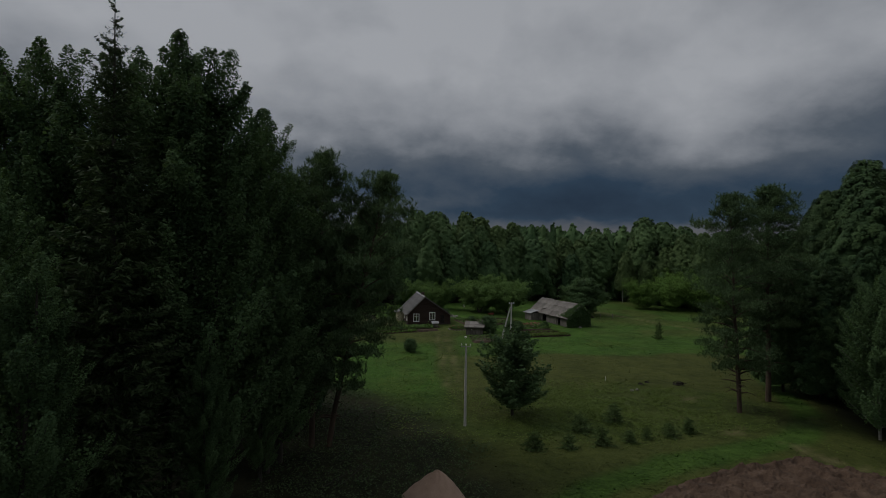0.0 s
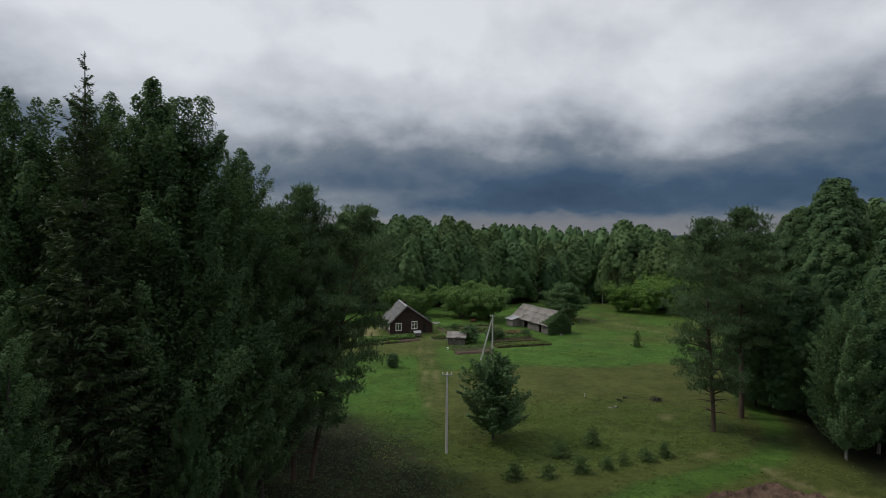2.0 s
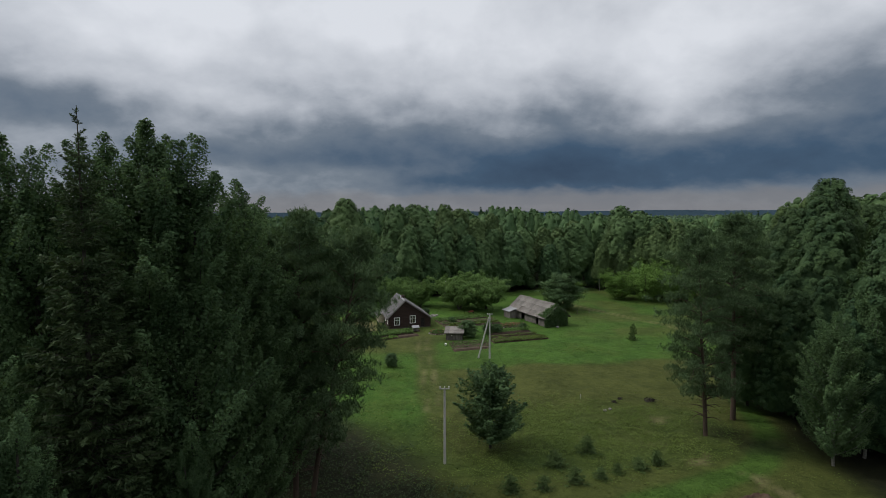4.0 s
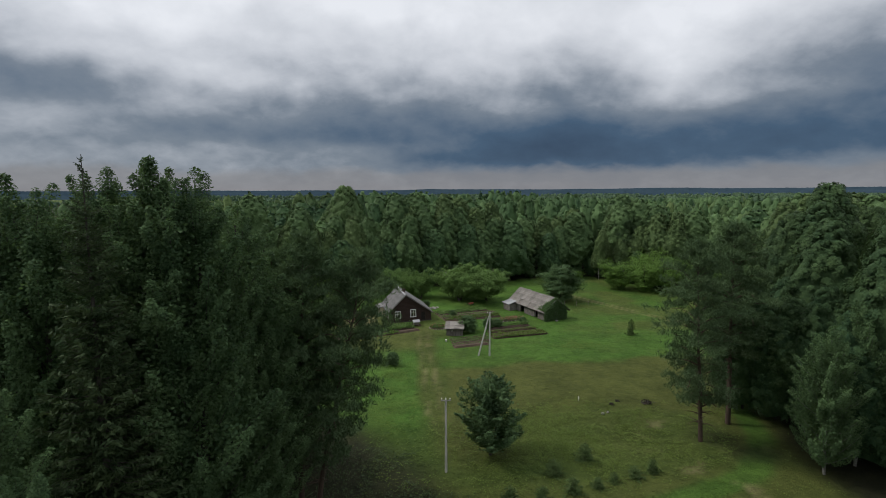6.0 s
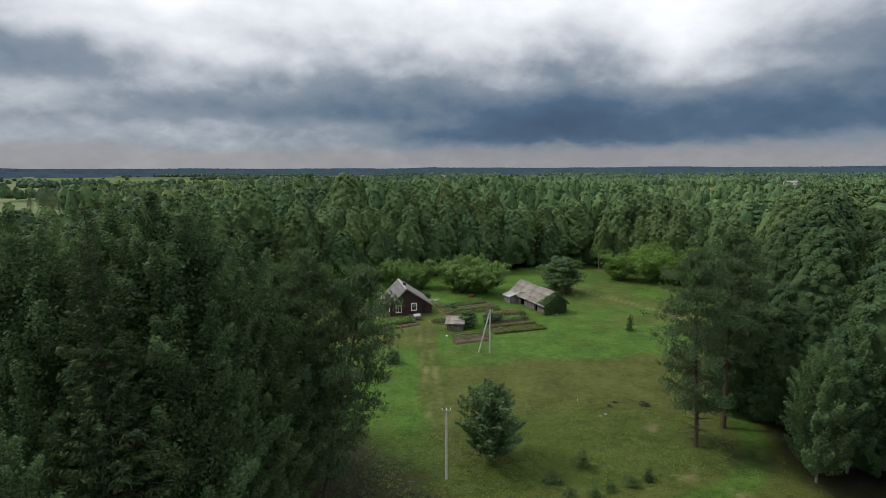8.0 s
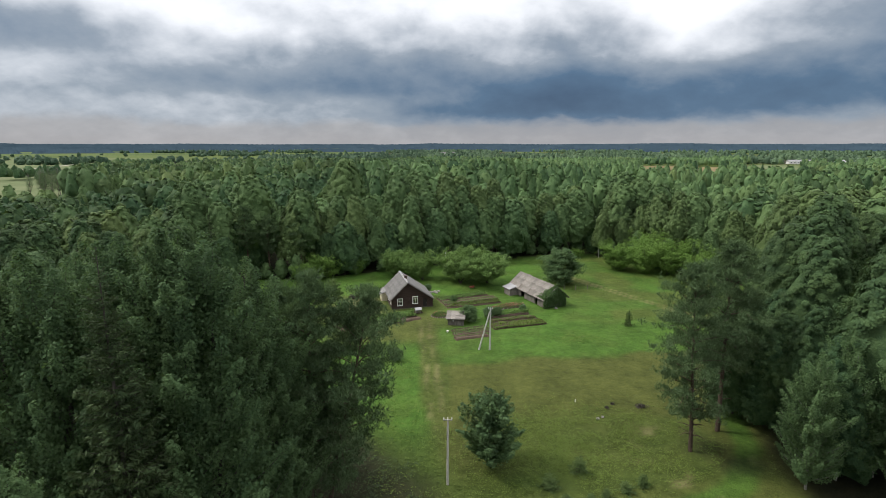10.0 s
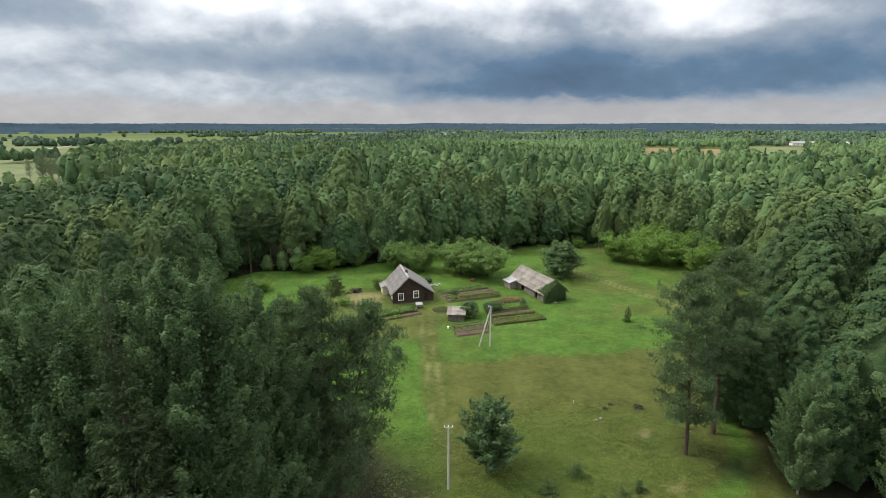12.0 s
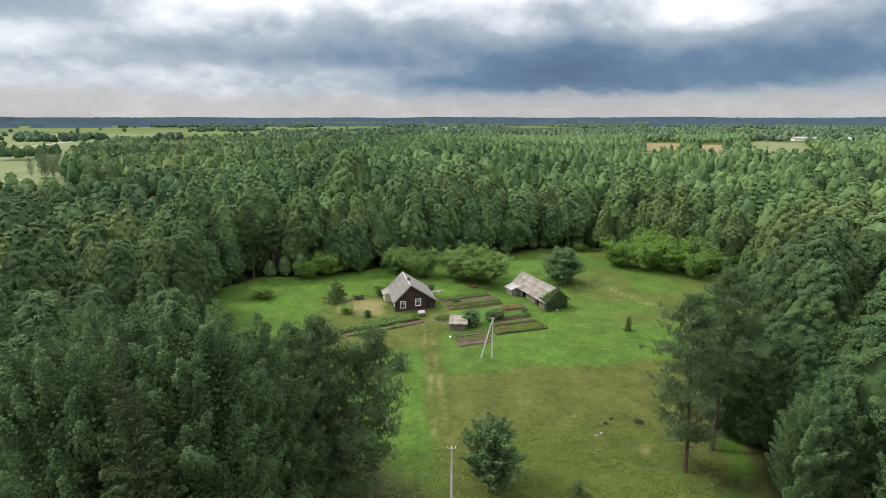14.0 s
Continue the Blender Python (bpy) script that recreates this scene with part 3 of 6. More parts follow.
def spray_tree(seed, h, base, radius, sprays, per, leaf, fill=9000, stems=1, trunk_r=0.22, long=2.9, thick=0.85):
    """An aspen or birch close by: limbs that bend upwards and end in leafy spires, each tapering to its tip."""
    rng = np.random.default_rng(seed)
    wood, cs, ns = [], [], []
    axes = []
    for k in range(stems):
        z = np.linspace(0, h * (0.88 if k == 0 else 0.80), 8)
        lean = rng.normal(size=2) * radius * 0.25 * (stems > 1)
        way = np.cumsum(rng.normal(size=(8, 2)) * h * 0.005, axis=0) + lean[None] * (z / h)[:, None] ** 0.8
        way[0] = 0
        wood.append(tube(np.column_stack([way, z]), trunk_r * (1 - 0.92 * z / h) + 0.012, 8))
        axes.append((z, way))
    for i in range(sprays):
        z, way = axes[i % stems]
        u = (i + rng.uniform(0, 1)) / sprays
        top = base + (h * rng.uniform(0.90, 0.95) - base) * (0.10 + 0.90 * u ** 0.9)
        env = max(0.0, 1 - u ** 1.9) ** 0.58 * (0.72 + 0.28 * min(1.0, u / 0.3))
        r = radius * (env * rng.uniform(0.55, 1.18) + 0.03)
        a = i * 2.39996 + rng.uniform(-0.45, 0.45)
        ln = min(long * rng.uniform(0.75, 1.3), top * 0.6)
        zs = max(base * 0.6, top - ln - 0.3 * r)
        at = np.array([np.interp(zs, z, way[:, 0]), np.interp(zs, z, way[:, 1]), zs])
        s5 = np.linspace(0, 1, 6)[:, None]
        out = np.array([math.cos(a), math.sin(a), 0])
        pts = at + out * r * s5 ** 0.85 + np.array([0, 0, 1.0]) * (top - zs) * s5 ** 1.08 + rng.normal(size=(6, 3)) * 0.06 * s5
        wood.append(tube(pts, np.linspace(trunk_r * 0.30 * (1.1 - 0.8 * u), 0.008, 6), 4))
        n = int(per * (0.6 + 0.6 * rng.uniform()))
        t = rng.uniform(0.22, 1.02, n)
        mid = np.stack([np.interp(t, s5[:, 0], pts[:, d]) for d in range(3)], 1)
        knots = unit(rng.normal(size=(14, 3)))
        d = unit(knots[rng.integers(0, 14, n)] + rng.normal(size=(n, 3)) * 0.45)
        wide = thick * rng.uniform(0.8, 1.25) * (np.clip(1.04 - t, 0, 1) ** 0.55 * np.clip(t * 2.2, 0.5, 1) + 0.09)
        cs.append(mid + d * (wide * rng.uniform(0.35, 1.0, n) ** 0.6)[:, None] * [1, 1, 0.9])
        ns.append(d * 0.55 + out * 0.2 + [0, 0, 0.75])
    c, nrm = np.concatenate(cs), np.concatenate(ns)
    nrm = unit(nrm + rng.normal(size=c.shape) * 0.42)
    c[:, 2] = np.maximum(c[:, 2], 0.2)
    v, q = blades(c, rng.normal(size=c.shape) - [0, 0, 0.5], leaf * rng.uniform(0.7, 1.35, len(c)), leaf * 0.70, rng, nrm)
    # leaves deeper in the crown
    pick = c[c[:, 2] < 0.82 * h]
    pick = pick[rng.integers(0, len(pick), fill)]
    deep = pick * [0.72, 0.72, 0.985]
    v2, q2 = blades(deep + rng.normal(size=(fill, 3)) * 0.25, rng.normal(size=(fill, 3)), leaf * 1.8, leaf * 1.2, rng)
    return join(wood), join([(v, q), (v2, q2)])


def pine_tree(seed, h, base, radius, limbs, clumps, tufts, needle=0.26, lean=(0, 0), flat=0.75, dead=8):
    """A Scots pine: bare lower trunk, crooked limbs, needles in flat pads."""
    rng = np.random.default_rng(seed)
    z = np.linspace(0, h, 9)
    axis = np.column_stack([lean[0] * (z / h) ** 1.1 + np.cumsum(rng.normal(size=9)) * 0.06, lean[1] * (z / h) + np.cumsum(rng.normal(size=9)) * 0.06, z])
    axis[0, :2] = 0
    tr = h * 0.0105
    wood = [tube(axis, tr * (1 - 0.9 * z / h) + 0.015, 8)]
    pads = []
    for i in range(limbs + dead):
        bare = i >= limbs
        f = (i + rng.uniform(0, 1)) / limbs
        zz = base + (h - base) * min(f, 0.985) if not bare else rng.uniform(base * 0.45, base * 1.1)
        g = (zz - base) / (h - base)
        env = (0.55 + 1.0 * g if g < 0.4 else 0.95 * (1 - ((g - 0.4) / 0.6) ** 1.5) + 0.06)
        reach = radius * max(0.08, env) * rng.uniform(0.6, 1.15) if not bare else rng.uniform(0.5, 1.6)
        a = i * 2.39996 + rng.uniform(-0.6, 0.6)
        start = np.array([np.interp(zz, z, axis[:, d]) for d in range(3)])
        s4 = np.linspace(0, 1, 5)[:, None]
        tilt = rng.uniform(-0.2, 0.15) + 0.95 * max(0, g) ** 1.5
        pts = start + np.array([math.cos(a), math.sin(a), 0]) * reach * s4 + np.array([0, 0, 1.0]) * reach * (tilt * s4 + 0.12 * np.sin(3 * s4)) + rng.normal(size=(5, 3)) * 0.05 * reach * s4
        wood.append(tube(pts, np.linspace(tr * (0.30 if bare else 0.42) * (1.15 - max(0, g)), 0.012, 5), 4))
        if bare:
            continue
        k = max(3, int(clumps * (0.35 + 0.65 * reach / radius)))
        t = rng.uniform(0.32, 1.04, k)
        at = np.stack([np.interp(t, s4[:, 0], pts[:, d]) for d in range(3)], 1)
        at += rng.normal(size=(k, 3)) * [0.14 * reach + 0.1, 0.14 * reach + 0.1, 0.12]
        pads.append(at)
    pads = np.concatenate(pads)
    tips = np.repeat(pads, tufts, 0) + rng.normal(size=(len(pads) * tufts, 3)) * [0.30, 0.30, 0.34 * (1 - flat) + 0.07]
    c = np.repeat(tips, 6, 0) + rng.uniform(0, 0.3, (6 * len(tips), 1)) * [0, 0, 1.0]
    ways = rng.normal(size=(len(c), 3)) + [0, 0, 1.1]
    u = unit(ways)
    v, q = blades(c + u * needle * 0.7, u, needle * rng.uniform(0.7, 1.3, len(c)), needle * 0.13, rng)
    return join(wood), (v, q)


def spruce_tree(seed, h, radius, whorls, per, sprays, needle=0.2, base=0.03):
    """A spruce: a spire with drooping boughs in whorls."""
    rng = np.random.default_rng(seed)
    z = np.linspace(0, h, 6)
    wood = [tube(np.column_stack([z * 0, z * 0, z]), h * 0.010 * (1 - 0.97 * z / h) + 0.004, 7)]
    cs, ws, ns = [], [], []
    for i in range(whorls):
        f = min((i + rng.uniform(-0.3, 1.0)) / whorls, 1.0)
        for j in range(per if f < 0.9 else per // 2):
            zz = h * (base + (0.995 - base) * max(0.0, min(1.0, f + rng.uniform(-0.6, 0.6) / whorls)))
            a = j * 2 * math.pi / per + i * 1.1 + rng.uniform(-0.35, 0.35)
            reach = radius * (1 - f) ** 0.85 * rng.uniform(0.55, 1.25) + 0.006 * h * rng.uniform(0.3, 1.4)
            droop = (0.42 - 0.75 * f) * rng.uniform(0.7, 1.2)
            out = np.array([math.cos(a), math.sin(a), 0])
            s5 = np.linspace(0, 1, 5)[:, None]
            pts = np.array([0, 0, zz]) + out * reach * s5 + np.array([0, 0, 1.0]) * reach * (-droop * s5 + 0.28 * s5 ** 3)
            if i % 2 == 0 or h > 8:
                wood.append(tube(pts[::2], np.linspace(0.012 * reach + 0.004, 0.004, 3), 3))
            k = max(4, int(sprays * (0.25 + reach / radius)))
            t = rng.uniform(0.1, 1.02, k)
            at = np.stack([np.interp(t, s5[:, 0], pts[:, d]) for d in range(3)], 1)
            side = np.array([-out[1], out[0], 0]) * rng.choice([-1, 1], k)[:, None]
            far = (0.30 * reach * (1.1 - t) * rng.uniform(0.2, 1, k))[:, None]
            at = at + side * far - np.array([0, 0, 1.0]) * far * rng.uniform(0.1, 0.6, (k, 1))
            cs.append(at)
            ns.append(np.full(k, min(1.0, 0.20 + 0.8 * reach / (0.5 * radius))))
            ws.append(out * 0.8 + side * 0.7 + rng.normal(size=(k, 3)) * 0.35 + [0, 0, -0.25])
    c, w = np.concatenate(cs), np.concatenate(ws)
    c, w = np.repeat(c, 3, 0), np.repeat(w, 3, 0) + rng.normal(size=(len(c) * 3, 3)) * 0.35
    size = needle * np.repeat(np.concatenate(ns), 3)
    v, q = blades(c + rng.normal(size=c.shape) * size[:, None] * 0.35, w, size * rng.uniform(0.7, 1.3, len(c)), size * 0.26, rng)
    return join(wood), (v, q)


def plant(kind, shape, bark, leaf, label, category, group="", hue=0.0, bright=0.0):
    """A tree as a thing with trunk and crown, standing far below ground until it is placed."""
    (wv, wq), (lv, lq), *shade = shape
    ob = thing(kind, pose(0, 0, 0), label, category, group)
    part("trunk", mesh_np("trunk", wv, wq, MAT[bark], smooth=True), None, ob)
    mid = lv if shade else np.repeat(lv.reshape(-1, 4, 3).mean(1), 4, 0)
    tint = 0.9 * (wander(mid[:, 0] + 0.7 * mid[:, 2], mid[:, 1] + 0.9 * mid[:, 2], 1.3, 7) - 0.5)
    tint = tint * 0.5 + shade[0] if shade else tint
    part("crown", mesh_np("crown", lv, lq, MAT[leaf], {"tint": tint + bright, "hue": np.full(len(lv), hue)}, bool(shade)), None, ob)
    return ob


def place(ob, x, y, turn=0.0, size=1.0, tall=None):
    """Moves a thing to its place on the ground."""
    ob.matrix_world = pose(x, y, 0, 0, 0, turn) @ Matrix.Diagonal((size, size, tall or size, 1))
    return ob


def again(ob, x, y, turn=0.0, size=1.0, tall=None, label=""):
    """One more of the same at another place."""
    c = copy_thing(ob, pose(x, y, 0, 0, 0, turn))
    c.scale = (size, size, tall or size)
    return tagged(c, label)

# ---------------------------------------------------------------- the lie of the land
def lattice(x, y, scale, seed):
    """Smooth value noise, 0 to 1."""
    x, y = np.asarray(x, float) / scale, np.asarray(y, float) / scale
    i, j = np.floor(x).astype(np.int64), np.floor(y).astype(np.int64)
    u, v = x - i, y - j
    u, v = u * u * (3 - 2 * u), v * v * (3 - 2 * v)

    def at(a, b):
        n = np.sin(a * 127.1 + b * 311.7 + seed * 74.7) * 43758.5453
        return n - np.floor(n)

    return (at(i, j) * (1 - u) + at(i + 1, j) * u) * (1 - v) + (at(i, j + 1) * (1 - u) + at(i + 1, j + 1) * u) * v


def wander(x, y, scale, seed):
    return (lattice(x, y, scale, seed) + 0.5 * lattice(x, y, scale / 2.3, seed + 5) + 0.25 * lattice(x, y, scale / 5.1, seed + 9)) / 1.75


def step(a, b, t):
    k = np.clip((np.asarray(t, float) - a) / (b - a), 0, 1)
    return k * k * (3 - 2 * k)


def near_line(x, y, points):
    """Distance to a bent line."""
    d = np.full(np.shape(x), 1e9)
    for (x0, y0), (x1, y1) in zip(points, points[1:]):
        dx, dy = x1 - x0, y1 - y0
        t = np.clip(((x - x0) * dx + (y - y0) * dy) / (dx * dx + dy * dy), 0, 1)
        d = np.minimum(d, np.hypot(x - x0 - t * dx, y - y0 - t * dy))
    return d


# the edge of the clearing, walked round from the south-west
CLEARING = [(-8, 30), (-7, 47), (-14, 56), (-38, 64), (-46, 80), (-50, 100), (-51, 114), (-45, 122), (-34, 123), (-21, 128), (-8, 135), (5, 140),
            (19, 145), (30, 151), (44, 153), (52, 142), (60, 131), (70, 120), (70, 108), (62, 94), (54, 80), (46, 67), (39, 57), (36, 45), (36, 30), (34, 8), (-8, 8)]


def inside(x, y, ring):
    x, y = np.asarray(x, float), np.asarray(y, float)
    odd = np.zeros(x.shape, bool)
    for (x0, y0), (x1, y1) in zip(ring, ring[1:] + ring[:1]):
        cut = ((y0 > y) != (y1 > y)) & (x < (x1 - x0) * (y - y0) / (y1 - y0 + 1e-12) + x0)
        odd ^= cut
    return odd


FIELD_PATH = [(4, 29), (10, 34.5), (16, 38), (24, 41.7), (29, 44.4), (33, 50), (35, 57), (37, 64)]
TRACK = [(-3.5, 97), (-2.6, 84.4), (-2.2, 76.8), (-1.4, 70), (-1.0, 62), (-0.2, 56), (1.5, 49)]
GRASS_PATH = [(30, 128), (33.6, 120.2), (39.6, 109.8), (44.8, 100.9), (49, 92)]


def zones(x, y):
    """What grows where: weights of dry, lush, bare, and litter with painted tree shade."""
    w1, w2 = wander(x, y, 7.0, 1) - 0.5, wander(x, y, 2.2, 2) - 0.5
    in_clear = inside(x + 3 * w1, y + 3 * w1, CLEARING).astype(float)
    rim = near_line(x, y, CLEARING + CLEARING[:1])
    mow = 73.0 + 0.09 * x + 4.5 * w1 + 1.2 * w2
    dry = step(mow + 1.3, mow - 1.3, y) * step(-1.5, 1.5, x + 2 * w1) * step(40, 50, y) * 0.85
    weeds = step(8, 5, near_line(x, y, [(9, 51), (24, 52)]) + 5 * w1)
    dry = dry * (1 - 0.35 * weeds)
    foot = step(46, 38, y + 4 * w1 - 0.15 * x) * 0.75
    dry = np.maximum(dry, foot)
    garden = step(2.5, -0.5, np.maximum(np.abs(x + 12) - 13, np.abs(y - 99) - 9) + 3 * w1)
    dry = np.maximum(dry, 0.5 * garden)
    lush = step(mow - 1.4, mow + 1.6, y) * (1 - 0.6 * garden) * (0.75 + 0.6 * w1)
    lush = np.maximum(lush, step(0.5, -2.5, x + 2.5 * w1) * step(48, 58, y) * step(84, 78, y) * 0.95)
    yard = step(79, 84, y + 3 * w1) * step(0, -2, x + 2 * w1) * step(98, 93, y) * step(-22, -17, x)
    lush, dry = lush * (1 - 0.8 * yard), np.maximum(dry, 0.75 * yard)
    lush = np.maximum(lush, weeds * step(0.20, 0.85, wander(x, y, 4.0, 7)) * 0.4)
    strip = step(1.9, 0.8, near_line(x, y, FIELD_PATH) + w2)
    lush, dry = np.maximum(lush, 0.6 * strip), dry * (1 - 0.9 * strip)
    far_meadow = step(84, 96, y) * step(22, 32, x)
    lush = lush * (1 - 0.25 * far_meadow)
    dry = np.maximum(dry, far_meadow * 0.62 * step(0.30, 0.65, wander(x, y, 6, 4)))
    dry = np.maximum(dry, 0.6 * step(1.0, 0.4, np.abs(near_line(x, y, GRASS_PATH) + w2 * 0.6)))
    rut = np.abs(near_line(x, y, TRACK) - 0.75)
    dry = np.maximum(dry, 0.6 * step(2.4, 0.6, near_line(x, y, TRACK) + 2.5 * w1))
    lush = lush * (1 - 0.6 * step(2.4, 0.6, near_line(x, y, TRACK) + 2.5 * w1))
    bare = step(0.42, 0.12, rut + 0.8 * w2) * step(52, 58, y) * step(96, 82, y) * (0.25 + 0.75 * step(0.25, 0.65, wander(x, y, 5, 11))) * 0.38
    bare = np.maximum(bare, 0.45 * step(0.5, 0.15, np.abs(near_line(x, y, GRASS_PATH) - 0.7) + 0.7 * w2))
    bare = np.maximum(bare, step(1.2, -0.6, np.maximum(np.abs(x + 17) - 4.5, np.abs(y - 102) - 4.5) + 4 * w1) * 0.55)
    bare = np.maximum(bare, 0.5 * step(0.62, 0.75, wander(x, y, 3.0, 21)) * step(60, 50, y) * step(18, 24, x) * step(34, 30, x))
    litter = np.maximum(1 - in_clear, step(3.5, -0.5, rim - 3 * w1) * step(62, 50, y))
    # soft shadow of the near trees, painted in with the litter colour
    tree_shade = step(2.5, -3.5, x - 2.6 + 0.55 * (y - 36.8) + 4 * w1) * step(60, 50, y)
    litter = np.maximum(litter, tree_shade * 0.92)
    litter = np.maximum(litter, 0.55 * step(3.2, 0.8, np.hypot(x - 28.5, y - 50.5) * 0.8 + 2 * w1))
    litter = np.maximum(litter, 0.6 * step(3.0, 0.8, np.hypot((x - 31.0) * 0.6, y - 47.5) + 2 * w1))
    far = np.hypot(x, y)
    open_far = step(0.50, 0.54, wander(x, y, 420, 31)) * step(420, 620, far)
    litter = litter * (1 - open_far)
    dry = np.maximum(dry, open_far * 0.6)
    mottle = step(0.42, 0.72, wander(x, y, 3.2, 71)) * 0.22 + step(0.5, 0.85, wander(x, y, 12, 73)) * 0.12
    dry = np.maximum(dry, mottle * (1 - strip))
    lush = lush * (0.85 + 0.4 * wander(x, y, 5, 75))
    return {"dry": np.clip(dry, 0, 1), "lush": np.clip(lush, 0, 1), "bare": np.clip(bare, 0, 1), "litter": np.clip(litter, 0, 1)}


def ground_z(x, y):
    """Slight swells; nowhere steep."""
    return (wander(x, y, 9.0, 51) - 0.5) * 0.16 * step(900, 200, np.hypot(x, y))


def build_ground():
    def line(lo, hi, fine):
        mid = np.arange(lo, hi + 0.01, fine)
        grow = fine * 1.16 ** np.arange(1, 60)
        run = np.cumsum(grow)
        run = run[run < 4700]
        return np.concatenate([(lo - run)[::-1], mid, hi + run])

    xs, ys = line(-56, 76, 0.7), line(22, 132, 0.6)
    gx, gy = np.meshgrid(xs, ys)
    v = np.column_stack([gx.ravel(), gy.ravel(), ground_z(gx, gy).ravel()])
    nx = len(xs)
    i, j = np.meshgrid(np.arange(nx - 1), np.arange(len(ys) - 1))
    a = (j * nx + i).ravel()
    q = np.stack([a, a + 1, a + 1 + nx, a + nx], 1)
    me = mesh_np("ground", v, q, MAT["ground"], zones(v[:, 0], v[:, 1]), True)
    tagged(new("ground", me), "rough grass clearing with mown and weedy patches among woods", "ground", kind="structure")


build_ground()


def build_grass():
    """Tufts of grass and weeds over the clearing."""
    rng = np.random.default_rng(5)
    n = 80000
    x, y = rng.uniform(-52, 72, n), 30 + 100 * rng.uniform(0, 1, n) ** 1.9
    z = zones(x, y)
    keep = inside(x, y, CLEARING) & (z["litter"] < 0.6) & (z["bare"] < 0.3)
    keep &= (z["dry"] < rng.uniform(0.2, 1.3, n))
    keep &= rng.uniform(0, 1, n) < 0.35 + 0.65 * wander(x, y, 3, 3)
    x, y = x[keep], y[keep]
    n = len(x)
    c = np.column_stack([x, y, ground_z(x, y) + 0.05])
    c = np.repeat(c, 2, 0) + rng.normal(size=(2 * n, 3)) * [0.09, 0.09, 0.0]
    v, q = blades(c, rng.normal(size=(2 * n, 3)), rng.uniform(0.08, 0.16, 2 * n), rng.uniform(0.03, 0.06, 2 * n), rng, rng.normal(size=(2 * n, 3)) * 0.35 + [0, 0, 1.0])
    me = mesh_np("meadow_grass", v, q, MAT["grass"], zones(v[:, 0], v[:, 1]))
    tagged(new("meadow_grass", me), "uneven tufts of green meadow grass", "grass", kind="stuff")
    # broad-leaved weeds
    n = 15000
    x, y = rng.normal(15.5, 6.5, n), rng.normal(50.5, 4.2, n)
    more = 5000
    x = np.concatenate([x, rng.uniform(-9, 34, more), rng.normal(-7, 3, 1500), rng.normal(23, 2.5, 500), rng.uniform(40, 64, 3000), rng.uniform(-50, -39, 2500)])
    y = np.concatenate([y, rng.uniform(40, 60, more), rng.normal(70, 5, 1500), rng.normal(83, 1.5, 500), rng.uniform(96, 128, 3000), rng.uniform(82, 114, 2500)])
    patch = wander(x, y, 3.0, 13)
    keep = (patch + rng.uniform(-0.22, 0.22, len(x)) > 0.50) & inside(x, y, CLEARING) & (near_line(x, y, FIELD_PATH) > 2) & (y > 40.5)
    x, y = x[keep], y[keep]
    tall = (0.05 + 0.13 * rng.uniform(0, 1, len(x))) * np.where((x < -35) | (x > 38), 3.0, 1.0)
    c = np.repeat(np.column_stack([x, y, ground_z(x, y) + tall]), 4, 0) + rng.normal(size=(4 * len(x), 3)) * [0.14, 0.14, 0.06]
    v, q = blades(c, rng.normal(size=c.shape), rng.uniform(0.05, 0.09, len(c)), rng.uniform(0.03, 0.05, len(c)), rng, rng.normal(size=c.shape) * 0.4 + [0, 0, 1.0])
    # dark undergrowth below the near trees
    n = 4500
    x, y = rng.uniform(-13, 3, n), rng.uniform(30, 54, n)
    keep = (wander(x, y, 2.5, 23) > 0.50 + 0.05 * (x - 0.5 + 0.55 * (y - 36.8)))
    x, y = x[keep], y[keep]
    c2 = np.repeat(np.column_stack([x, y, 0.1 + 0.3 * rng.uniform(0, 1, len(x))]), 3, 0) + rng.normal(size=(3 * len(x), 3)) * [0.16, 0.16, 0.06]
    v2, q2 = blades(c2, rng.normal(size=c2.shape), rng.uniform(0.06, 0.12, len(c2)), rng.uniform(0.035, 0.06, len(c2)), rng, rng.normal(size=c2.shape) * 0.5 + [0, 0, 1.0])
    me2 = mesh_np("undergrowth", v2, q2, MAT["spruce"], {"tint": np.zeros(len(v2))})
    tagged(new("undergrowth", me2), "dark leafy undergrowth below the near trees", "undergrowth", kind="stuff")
    me = mesh_np("weed_patch", v, q, MAT["weed"], {"tint": np.repeat(wander(c[:, 0], c[:, 1], 4, 17), 4)})
    tagged(new("weed_patch", me), "patch of broad-leaved yellow-green weeds in the grass", "weeds", kind="stuff")


build_grass()


